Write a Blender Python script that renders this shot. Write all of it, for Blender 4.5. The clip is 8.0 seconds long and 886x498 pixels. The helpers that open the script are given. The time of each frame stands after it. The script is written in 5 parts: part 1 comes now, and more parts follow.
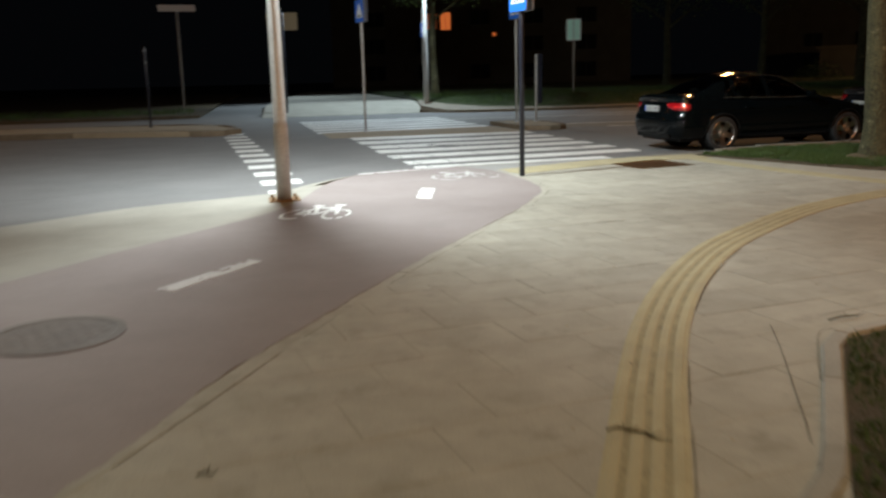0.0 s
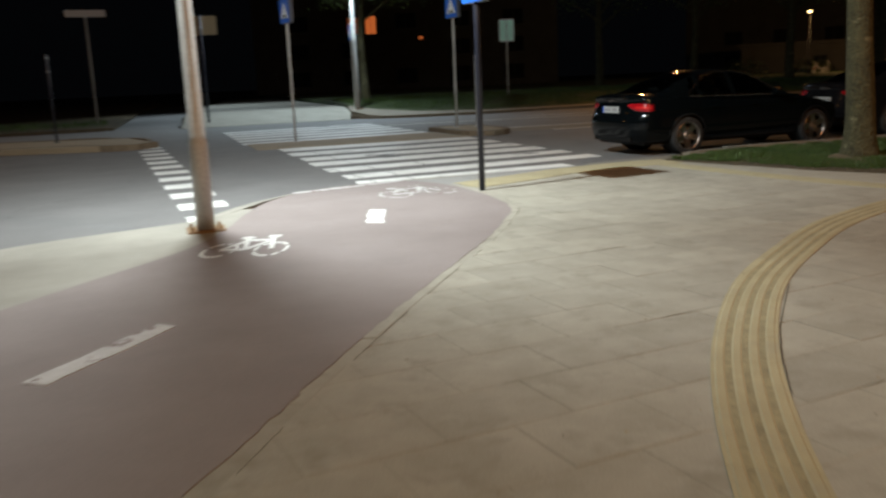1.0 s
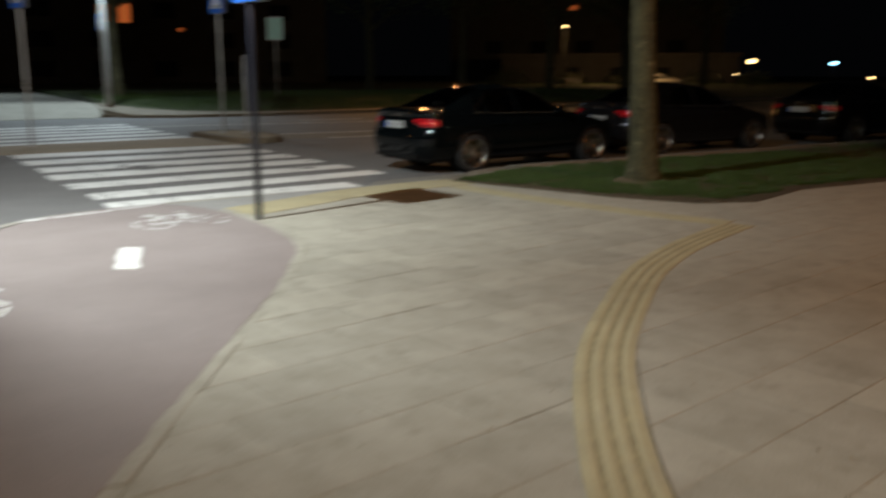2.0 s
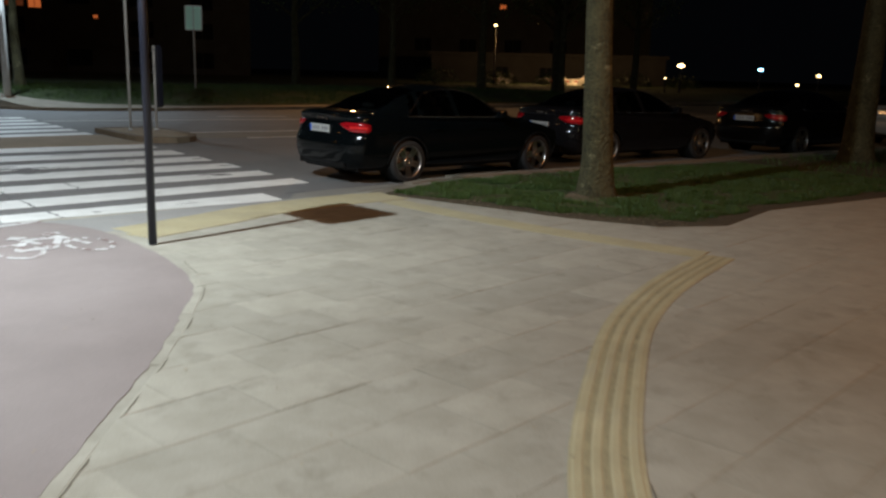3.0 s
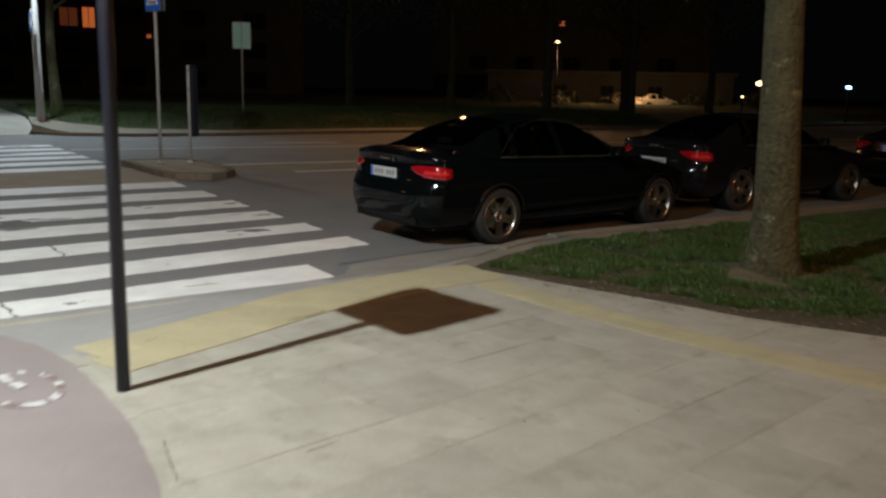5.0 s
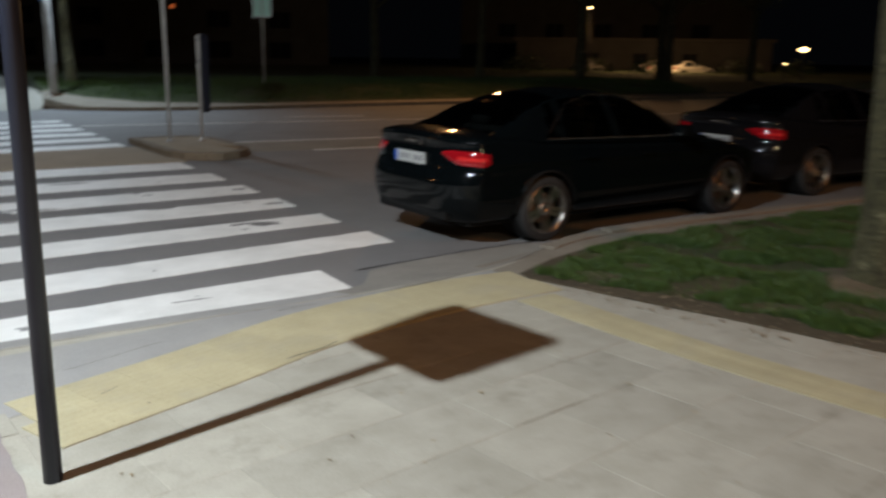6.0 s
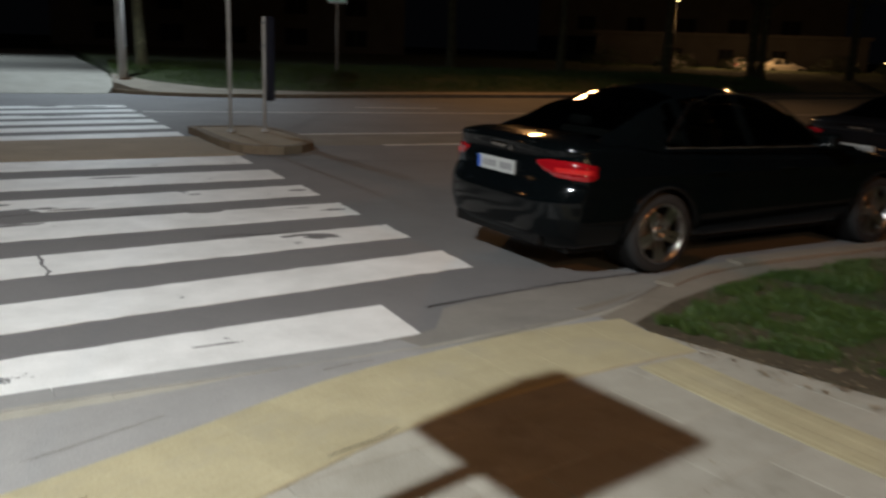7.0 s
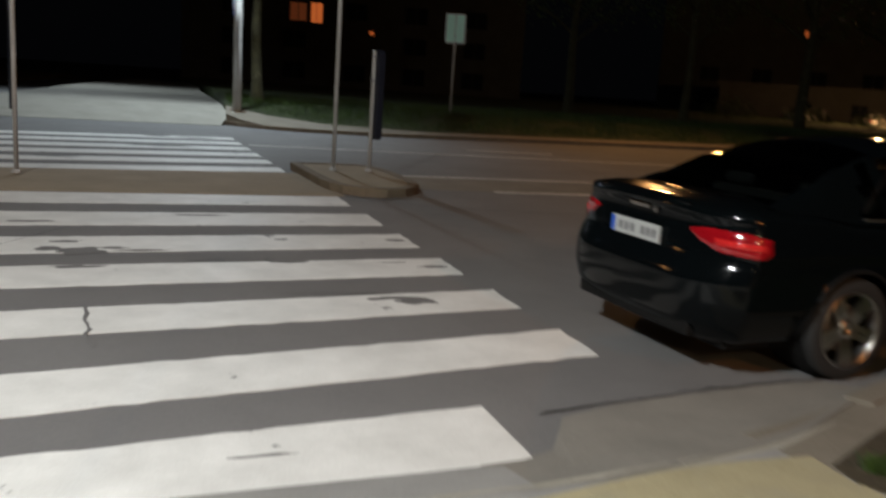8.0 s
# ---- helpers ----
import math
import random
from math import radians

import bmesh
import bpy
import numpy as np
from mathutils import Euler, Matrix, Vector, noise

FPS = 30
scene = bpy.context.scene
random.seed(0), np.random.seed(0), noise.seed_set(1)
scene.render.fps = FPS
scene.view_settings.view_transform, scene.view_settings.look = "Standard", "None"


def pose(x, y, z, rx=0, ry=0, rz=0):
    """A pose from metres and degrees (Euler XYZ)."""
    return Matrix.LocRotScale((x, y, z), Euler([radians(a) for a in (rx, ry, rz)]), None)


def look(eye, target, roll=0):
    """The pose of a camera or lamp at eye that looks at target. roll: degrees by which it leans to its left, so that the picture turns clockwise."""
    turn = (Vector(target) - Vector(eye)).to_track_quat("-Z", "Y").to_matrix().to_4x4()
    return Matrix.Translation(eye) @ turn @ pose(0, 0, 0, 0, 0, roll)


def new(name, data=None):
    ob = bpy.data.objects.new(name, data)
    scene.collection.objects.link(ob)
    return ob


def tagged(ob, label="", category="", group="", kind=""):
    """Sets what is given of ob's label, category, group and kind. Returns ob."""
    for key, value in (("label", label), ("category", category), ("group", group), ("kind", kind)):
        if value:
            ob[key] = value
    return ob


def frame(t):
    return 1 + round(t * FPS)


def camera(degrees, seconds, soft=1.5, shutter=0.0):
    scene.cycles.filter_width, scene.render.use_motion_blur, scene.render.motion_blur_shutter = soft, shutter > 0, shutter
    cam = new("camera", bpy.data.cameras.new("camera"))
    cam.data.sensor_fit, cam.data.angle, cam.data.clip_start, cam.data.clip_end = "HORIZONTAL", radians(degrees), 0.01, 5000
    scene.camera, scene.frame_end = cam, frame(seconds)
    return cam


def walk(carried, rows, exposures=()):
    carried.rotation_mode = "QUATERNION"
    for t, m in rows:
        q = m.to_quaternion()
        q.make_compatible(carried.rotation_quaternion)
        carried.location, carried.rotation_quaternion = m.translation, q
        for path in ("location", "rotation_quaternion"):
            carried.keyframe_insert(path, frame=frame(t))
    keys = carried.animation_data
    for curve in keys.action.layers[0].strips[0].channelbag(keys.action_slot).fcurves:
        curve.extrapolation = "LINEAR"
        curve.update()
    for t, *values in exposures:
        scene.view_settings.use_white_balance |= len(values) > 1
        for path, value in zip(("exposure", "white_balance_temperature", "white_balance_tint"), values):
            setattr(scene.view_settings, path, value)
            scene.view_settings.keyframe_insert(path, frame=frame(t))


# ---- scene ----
cam = camera(54.5, 8.0, 2.4, 0.9)
METRES, EYE, TILT, LEAN, TURN = 10.274, 1.5, 0.0, 0.0, -24.6
PATH = [
    (0, (1.945, -0.666, 1.446), (2.392, 1.244, 1.054), -1.4),
    (0.5, (1.979, 0.17, 1.49), (2.505, 2.062, 1.107), -2.4),
    (1, (2.084, 1.016, 1.419), (2.686, 2.883, 1.032), -2.5),
    (1.5, (2.241, 1.67, 1.457), (3.029, 3.463, 1.054), -1.3),
    (2, (2.448, 2.282, 1.594), (3.53, 3.915, 1.193), 0.0),
    (2.1, (2.567, 2.444, 1.581), (3.694, 4.049, 1.189), 0.4),
    (2.2, (2.681, 2.596, 1.575), (3.839, 4.181, 1.19), 1.2),
    (3.3, (3.46, 4.016, 1.661), (4.686, 5.542, 1.251), 1.3),
    (3.5, (3.648, 4.407, 1.667), (4.813, 5.985, 1.277), 1.8),
    (3.9, (3.811, 5.084, 1.623), (4.917, 6.701, 1.222), 0.2),
    (4, (3.938, 5.184, 1.622), (5.031, 6.812, 1.229), 1.6),
    (4.5, (4.316, 5.838, 1.646), (5.442, 7.448, 1.273), 1.0),
    (4.7, (4.487, 6.095, 1.699), (5.614, 7.706, 1.332), 1.4),
    (5.8, (5.395, 7.479, 1.723), (6.516, 9.082, 1.307), -0.1),
    (6, (5.508, 7.708, 1.72), (6.579, 9.339, 1.281), 0.8),
    (6.5, (5.834, 8.442, 1.693), (6.85, 10.102, 1.234), 1.7),
    (7, (6.165, 9.049, 1.67), (7.1, 10.756, 1.209), 2.0),
    (7.4, (6.414, 9.578, 1.639), (7.241, 11.344, 1.192), 2.1),
    (7.5, (6.444, 9.698, 1.637), (7.258, 11.475, 1.214), 2.3),
    (7.7, (6.533, 9.875, 1.668), (7.294, 11.676, 1.246), 2.4),
    (8, (6.69, 10.263, 1.582), (7.409, 12.091, 1.206), 3.9),
]
walk(cam, [(t, look(eye, target, roll)) for t, eye, target, roll in PATH], [(0.0, 0.36, 6150, 4), (0.6, 0.26, 6200, 4), (1.3, 0.10, 6250, 5), (2.0, -0.10, 6300, 5), (3.5, 0.06, 5800, 5), (4.2, -0.17, 6400, 7), (4.7, -0.14, 6400, 7), (6.0, 0.12, 5950, 8), (6.6, -0.06, 6150, 9), (7.0, -0.04, 6250, 9), (8.0, 0.02, 6450, 9)])

# ---- world and lamps ----
sky = bpy.data.worlds.new("night_sky")
scene.world = sky
sky.use_nodes = True
sky.node_tree.nodes["Background"].inputs[0].default_value = (0.75, 0.8, 1.0, 1)
sky.node_tree.nodes["Background"].inputs[1].default_value = 0.0012


def lamp(name, kind, place, power, colour, radius=0.15, aim=None, cone=150.0, blend=0.9):
    data = bpy.data.lights.new(name, kind)
    data.energy, data.color, data.shadow_soft_size = power, colour, radius
    if kind == "SPOT":
        data.spot_size, data.spot_blend = radians(cone), blend
    ob = new(name, data)
    ob.matrix_world = look(place, aim if aim else (place[0], place[1] + 0.001, 0))
    return ob


POLE = (2.46, 10.08)
WHITE, COOL, WARM = (0.93, 0.96, 0.95), (0.80, 0.92, 1.0), (1.0, 0.48, 0.16)
lamp("crossing_lamp_light", "SPOT", (2.46, 10.32, 6.50), 5000, WHITE, 0.07, (5.0, 14.6, 0), 151, 0.95)
lamp("far_lamp_light", "SPOT", (9.7, 36.9, 7.7), 3000, COOL, 0.12, (7.4, 35.0, 0), 140, 0.8)
lamp("path_lamp_light", "SPOT", (4.5, 54.0, 8.0), 1900, COOL, 0.15, (6.5, 52.0, 0), 140, 0.8)
lamp("crossing_lamp_beam", "SPOT", (2.46, 10.32, 6.50), 3250, WHITE, 0.07, (2.7, 3.0, 0), 80, 1.0)
# added warm fill from behind the camera, no lamp stands there
lamp("footway_fill_light", "SPOT", (1.5, -6.5, 9.0), 2400, (1.0, 0.70, 0.40), 0.4, (2.0, 1.0, 0), 140, 0.7)
# unseen orange fill, added to turn the sign's shadow brown
lamp("corner_fill_light", "SPOT", (14.0, -4.0, 11.0), 2700, (1.0, 0.35, 0.085), 0.4, (8.6, 11.5, 0), 80, 0.8)
lamp("road_lamp_light", "SPOT", (25.0, 38.0, 9.0), 1900, WARM, 0.3, (24.0, 29.0, 0), 130, 0.9)
lamp("side_road_lamp_light", "SPOT", (-14.0, 36.0, 9.0), 1100, WARM, 0.3, (-8.0, 30.0, 0), 130, 0.9)
lamp("yard_lamp_light", "POINT", (62.3, 60.8, 4.6), 1900, (1.0, 0.55, 0.22), 0.2)


# ---- materials ----
def material(name):
    m = bpy.data.materials.new(name)
    m.use_nodes = True
    return m, m.node_tree.nodes, m.node_tree.links, m.node_tree.nodes["Principled BSDF"]


def plain(name, colour, rough=0.5, metal=0.0, coat=0.0, emit=0.0, glow=None, spec=0.5):
    m, n, l, b = material(name)
    b.inputs["Base Color"].default_value = (*colour, 1)
    b.inputs["Roughness"].default_value = rough
    b.inputs["Metallic"].default_value = metal
    b.inputs["Coat Weight"].default_value = coat
    b.inputs["Coat Roughness"].default_value = 0.04
    b.inputs["Specular IOR Level"].default_value = spec
    if emit:
        b.inputs["Emission Color"].default_value = (*(glow or colour), 1)
        b.inputs["Emission Strength"].default_value = emit
    return m


def surface(name, dark, light, rough=0.85, fine=60.0, coarse=1.2, bump=0.15, dist=0.004, mix=0.5, speck=0.0, stain=None, stain_at=0.62, spread=0.0, soft=0.03):
    """Ground-like surface: two scales of colour, fine relief, optional stains."""
    m, n, l, b = material(name)
    co = n.new("ShaderNodeTexCoord")
    geo = n.new("ShaderNodeNewGeometry")
    big, small = n.new("ShaderNodeTexNoise"), n.new("ShaderNodeTexNoise")
    big.inputs["Scale"].default_value, big.inputs["Detail"].default_value, big.inputs["Roughness"].default_value = coarse, 6, 0.62
    small.inputs["Scale"].default_value, small.inputs["Detail"].default_value = fine, 5
    for t in (big, small):
        l.new(geo.outputs["Position"], t.inputs["Vector"])
    add = n.new("ShaderNodeMix")
    add.data_type = "FLOAT"
    add.inputs["Factor"].default_value = mix
    l.new(big.outputs["Fac"], add.inputs[2])
    l.new(small.outputs["Fac"], add.inputs[3])
    ramp = n.new("ShaderNodeValToRGB")
    ramp.color_ramp.elements[0].position, ramp.color_ramp.elements[1].position = 0.34, 0.66
    ramp.color_ramp.elements[0].color, ramp.color_ramp.elements[1].color = (*dark, 1), (*light, 1)
    l.new(add.outputs[0], ramp.inputs["Fac"])
    out = ramp.outputs["Color"]
    if stain:
        blot = n.new("ShaderNodeTexNoise")
        blot.inputs["Scale"].default_value, blot.inputs["Detail"].default_value, blot.inputs["Roughness"].default_value = coarse * 0.8 + 0.3, 9, 0.7
        l.new(geo.outputs["Position"], blot.inputs["Vector"])
        cut = n.new("ShaderNodeValToRGB")
        cut.color_ramp.elements[0].position, cut.color_ramp.elements[1].position = stain_at, stain_at + soft
        l.new(blot.outputs["Fac"], cut.inputs["Fac"])
        over = n.new("ShaderNodeMix")
        over.data_type = "RGBA"
        l.new(cut.outputs["Color"], over.inputs["Factor"])
        l.new(out, over.inputs[6])
        over.inputs[7].default_value = (*stain, 1)
        out = over.outputs[2]
    if spread:
        info = n.new("ShaderNodeObjectInfo")
        hsv = n.new("ShaderNodeHueSaturation")
        mul = n.new("ShaderNodeMath")
        mul.operation = "MULTIPLY_ADD"
        mul.inputs[1].default_value, mul.inputs[2].default_value = spread, 1 - spread / 2
        l.new(info.outputs["Random"], mul.inputs[0])
        l.new(mul.outputs[0], hsv.inputs["Value"])
        l.new(out, hsv.inputs["Color"])
        out = hsv.outputs["Color"]
    l.new(out, b.inputs["Base Color"])
    b.inputs["Roughness"].default_value = rough
    bm_ = n.new("ShaderNodeBump")
    bm_.inputs["Strength"].default_value, bm_.inputs["Distance"].default_value = bump * 4, dist
    l.new(small.outputs["Fac"], bm_.inputs["Height"])
    l.new(bm_.outputs["Normal"], b.inputs["Normal"])
    return m


ASPHALT = surface("asphalt", (0.115, 0.113, 0.113), (0.175, 0.172, 0.170), 0.82, 140, 0.9, 0.2, 0.004, 0.55)
PATCHED = surface("patched_asphalt", (0.205, 0.202, 0.196), (0.305, 0.30, 0.288), 0.85, 110, 1.7, 0.2, 0.004, 0.45)
RAMP = surface("worn_ramp_asphalt", (0.155, 0.145, 0.127), (0.245, 0.228, 0.20), 0.85, 110, 1.5, 0.2, 0.004, 0.45)
RED = surface("red_asphalt", (0.184, 0.155, 0.148), (0.251, 0.216, 0.206), 0.8, 150, 1.1, 0.2, 0.004, 0.5)
SLAB = surface("concrete_slab", (0.245, 0.232, 0.188), (0.345, 0.330, 0.280), 0.85, 90, 3.4, 0.12, 0.003, 0.4, spread=0.15, stain=(0.228, 0.216, 0.176), stain_at=0.54, soft=0.14)
CONCRETE = surface("pale_concrete", (0.22, 0.21, 0.18), (0.31, 0.295, 0.255), 0.88, 90, 1.4, 0.15, 0.004, 0.4)
KERB = surface("kerb_stone", (0.22, 0.21, 0.18), (0.32, 0.305, 0.265), 0.85, 120, 3.0, 0.2, 0.004, 0.5, spread=0.2)
DARKKERB = surface("worn_kerb", (0.10, 0.075, 0.05), (0.20, 0.16, 0.11), 0.9, 90, 3.0, 0.2, 0.004, 0.5)
STRIP = surface("worn_brown_paving", (0.14, 0.122, 0.095), (0.22, 0.195, 0.155), 0.9, 80, 1.8, 0.2, 0.004, 0.45)
SAND = surface("tan_paving", (0.22, 0.18, 0.12), (0.32, 0.26, 0.18), 0.9, 70, 1.5, 0.2, 0.004, 0.5)
YELLOW = surface("yellow_tactile", (0.298, 0.264, 0.160), (0.405, 0.362, 0.226), 0.85, 90, 2.5, 0.15, 0.003, 0.45, spread=0.08, stain=(0.31, 0.285, 0.20), stain_at=0.50, soft=0.25)
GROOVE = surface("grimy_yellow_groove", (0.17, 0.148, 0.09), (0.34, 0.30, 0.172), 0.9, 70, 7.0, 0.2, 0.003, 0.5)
PAINT = surface("white_road_paint", (0.56, 0.56, 0.54), (0.76, 0.76, 0.74), 0.6, 120, 2.6, 0.1, 0.003, 0.35, stain=(0.12, 0.12, 0.12), stain_at=0.64)
WORN = surface("worn_road_paint", (0.34, 0.33, 0.32), (0.56, 0.55, 0.54), 0.65, 120, 5.0, 0.1, 0.003, 0.4, stain=(0.16, 0.11, 0.10), stain_at=0.52)
LINE = surface("faded_line_paint", (0.36, 0.35, 0.32), (0.54, 0.53, 0.49), 0.65, 120, 2.0, 0.1, 0.003, 0.4, stain=(0.20, 0.185, 0.16), stain_at=0.6)
SOIL = surface("soil", (0.035, 0.026, 0.016), (0.09, 0.065, 0.04), 0.95, 40, 2.0, 0.5, 0.02, 0.5)
FARTURF = surface("far_grass", (0.022, 0.034, 0.008), (0.062, 0.085, 0.024), 0.95, 30, 1.2, 0.8, 0.04, 0.5)
TURF = surface("turf", (0.047, 0.035, 0.018), (0.108, 0.084, 0.047), 0.95, 50, 2.5, 0.6, 0.02, 0.5)
BARK = surface("bark", (0.025, 0.023, 0.010), (0.092, 0.082, 0.037), 0.95, 24, 5.0, 0.5, 0.02, 0.5, stain=(0.17, 0.155, 0.085), stain_at=0.60, soft=0.08)
JOINT = surface("joint_sand", (0.15, 0.138, 0.105), (0.44, 0.42, 0.35), 0.95, 80, 1.8, 0.2, 0.004, 0.25)
GALV = surface("galvanised_steel", (0.30, 0.295, 0.285), (0.44, 0.43, 0.41), 0.5, 40, 3.0, 0.03, 0.001, 0.5)
DARKSTEEL = plain("dark_blue_steel", (0.018, 0.02, 0.032), 0.35, 0.2)
RUST = surface("rusty_steel", (0.10, 0.055, 0.025), (0.26, 0.16, 0.08), 0.85, 60, 6, 0.3, 0.003, 0.5)
IRON = surface("cast_iron", (0.09, 0.076, 0.066), (0.15, 0.128, 0.11), 0.6, 60, 6, 0.3, 0.003, 0.5)
BLUE = plain("blue_sign_film", (0.02, 0.14, 0.62), 0.35)
SIGNWHITE = plain("white_sign_film", (0.8, 0.82, 0.84), 0.35)
SIGNGREEN = plain("pale_green_sign_film", (0.35, 0.72, 0.62), 0.4)
SIGNGREY = plain("grey_sign_back", (0.22, 0.22, 0.23), 0.45, 0.5)
TAN = plain("tan_sign_back", (0.20, 0.15, 0.08), 0.6)
RUBBER = plain("rubber", (0.012, 0.012, 0.012), 0.8)
CLOTH = surface("dark_seat_cloth", (0.018, 0.018, 0.02), (0.035, 0.034, 0.034), 0.95, 160, 6.0, 0.1, 0.002, 0.5)


def car_glass():
    """Tinted pane: clear with a gloss that grows towards grazing."""
    m, n, l, b = material("tinted_car_glass")
    clear, gloss, mix, edge = n.new("ShaderNodeBsdfTransparent"), n.new("ShaderNodeBsdfGlossy"), n.new("ShaderNodeMixShader"), n.new("ShaderNodeFresnel")
    clear.inputs["Color"].default_value = (0.30, 0.33, 0.31, 1)
    gloss.inputs["Roughness"].default_value = 0.03
    edge.inputs["IOR"].default_value = 1.45
    l.new(edge.outputs[0], mix.inputs[0])
    l.new(clear.outputs[0], mix.inputs[1])
    l.new(gloss.outputs[0], mix.inputs[2])
    l.new(mix.outputs[0], n["Material Output"].inputs["Surface"])
    return m


GLASS = car_glass()
LAMPCORE = plain("bright_lamp_glass", (0.52, 0.02, 0.02), 0.06, 0.0, 1.0)
CHROME = plain("chrome", (0.5, 0.49, 0.47), 0.25, 1.0)
ALLOY = plain("alloy_rim", (0.55, 0.54, 0.52), 0.28, 1.0)
TAILRED = plain("red_lamp_glass", (0.26, 0.004, 0.008), 0.07, 0.0, 0.8)
BLACKTRIM = plain("black_trim", (0.008, 0.008, 0.008), 0.6, spec=0.12)
PLATEWHITE = plain("white_plate", (0.42, 0.43, 0.42), 0.4)
PLATEBLUE = plain("blue_plate_strip", (0.02, 0.09, 0.45), 0.4)
CARBLACK = plain("black_car_paint", (0.002, 0.003, 0.0035), 0.10, 0.0, 0.0, spec=0.22)
CARGREY = plain("graphite_car_paint", (0.006, 0.006, 0.007), 0.12, 0.0, 0.0, spec=0.35)
CARDARK = plain("dark_car_paint", (0.003, 0.003, 0.003), 0.2, 0.0, 0.0, spec=0.3)
CARSILVER = plain("silver_car_paint", (0.5, 0.49, 0.46), 0.35, 0.5, 1.0)
CARWHITE = plain("white_car_paint", (0.72, 0.68, 0.6), 0.35, 0.0, 1.0)
LENS = plain("lit_lamp_glass", (0.9, 0.95, 1.0), 0.3, emit=40.0)
WARMLENS = plain("warm_lamp_glass", (1.0, 0.62, 0.24), 0.3, emit=9.0)
ORANGEWIN = plain("orange_curtain_glow", (1.0, 0.22, 0.05), 0.6, emit=0.4)
DIMWIN = plain("dim_curtain_glow", (1.0, 0.25, 0.08), 0.6, emit=0.05)
COLDLENS = plain("cold_lamp_glass", (0.35, 0.75, 1.0), 0.3, emit=10.0)
PANE = plain("window_pane", (0.01, 0.012, 0.014), 0.7, spec=0.05)


def leaf_material(name, dark, light):
    m, n, l, b = material(name)
    geo = n.new("ShaderNodeNewGeometry")
    ramp = n.new("ShaderNodeValToRGB")
    ramp.color_ramp.elements[0].color, ramp.color_ramp.elements[1].color = (*dark, 1), (*light, 1)
    l.new(geo.outputs["Random Per Island"], ramp.inputs["Fac"])
    l.new(ramp.outputs["Color"], b.inputs["Base Color"])
    b.inputs["Roughness"].default_value = 0.6
    b.inputs["Transmission Weight"].default_value = 0.0
    return m


LEAF = leaf_material("leaf", (0.035, 0.06, 0.015), (0.10, 0.15, 0.04))
BLADE = leaf_material("grass_blade", (0.014, 0.037, 0.0035), (0.057, 0.099, 0.012))


# ---- mesh helpers ----
def mesh_from(name, bm, mat, smooth=False):
    me = bpy.data.meshes.new(name)
    bmesh.ops.recalc_face_normals(bm, faces=bm.faces)
    bm.to_mesh(me)
    bm.free()
    me.materials.append(mat)
    if smooth:
        for p in me.polygons:
            p.use_smooth = True
    return me


def part(name, bm, mat, parent=None, label="", smooth=False):
    ob = new(name, mesh_from(name, bm, mat, smooth))
    if parent is not None:
        ob.parent = parent
    return tagged(ob, label) if label else ob


def raw(name, verts, faces, mat, parent=None):
    me = bpy.data.meshes.new(name)
    me.from_pydata(verts, [], faces)
    me.materials.append(mat)
    ob = new(name, me)
    if parent is not None:
        ob.parent = parent
    return ob


def thing(name, place, label, category, group="", turn=0.0, kind=""):
    ob = new(name)
    ob.matrix_world = pose(*place, 0, 0, turn)
    return tagged(ob, label, category, group, kind)


def box(bm, x0, x1, y0, y1, z0, z1, bevel=0.0, m=None):
    made = bmesh.ops.create_cube(bm, size=1.0)["verts"]
    t = Matrix.Translation(((x0 + x1) / 2, (y0 + y1) / 2, (z0 + z1) / 2)) @ Matrix.Diagonal((x1 - x0, y1 - y0, z1 - z0, 1))
    bmesh.ops.transform(bm, matrix=(m @ t) if m else t, verts=made)
    if bevel:
        edges = list({e for v in made for e in v.link_edges})
        bmesh.ops.bevel(bm, geom=edges, offset=bevel, segments=2, affect="EDGES", profile=0.5)
    return bm


def lathe(bm, rings, sides=20, m=None, cap=True):
    """rings: (radius, height) pairs round the local z axis."""
    rows = []
    for r, z in rings:
        rows.append([bm.verts.new((r * math.cos(2 * math.pi * i / sides), r * math.sin(2 * math.pi * i / sides), z)) for i in range(sides)])
    for a, b in zip(rows, rows[1:]):
        for i in range(sides):
            bm.faces.new((a[i], a[(i + 1) % sides], b[(i + 1) % sides], b[i]))
    if cap:
        bm.faces.new(list(reversed(rows[0])))
        bm.faces.new(rows[-1])
    if m:
        bmesh.ops.transform(bm, matrix=m, verts=[v for row in rows for v in row])
    return bm


def tube(bm, points, radius, sides=10):
    """A tube along a run of points; radius is one number or one for each point."""
    rr = radius if isinstance(radius, (list, tuple)) else [radius] * len(points)
    pts = [Vector(p) for p in points]
    rows = []
    for i, p in enumerate(pts):
        d = (pts[min(i + 1, len(pts) - 1)] - pts[max(i - 1, 0)]).normalized()
        side = d.cross(Vector((0, 0, 1)) if abs(d.z) < 0.9 else Vector((1, 0, 0))).normalized()
        up = side.cross(d)
        rows.append([bm.verts.new(p + rr[i] * (math.cos(2 * math.pi * k / sides) * side + math.sin(2 * math.pi * k / sides) * up)) for k in range(sides)])
    for a, b in zip(rows, rows[1:]):
        for k in range(sides):
            bm.faces.new((a[k], a[(k + 1) % sides], b[(k + 1) % sides], b[k]))
    bm.faces.new(list(reversed(rows[0])))
    bm.faces.new(rows[-1])
    return bm


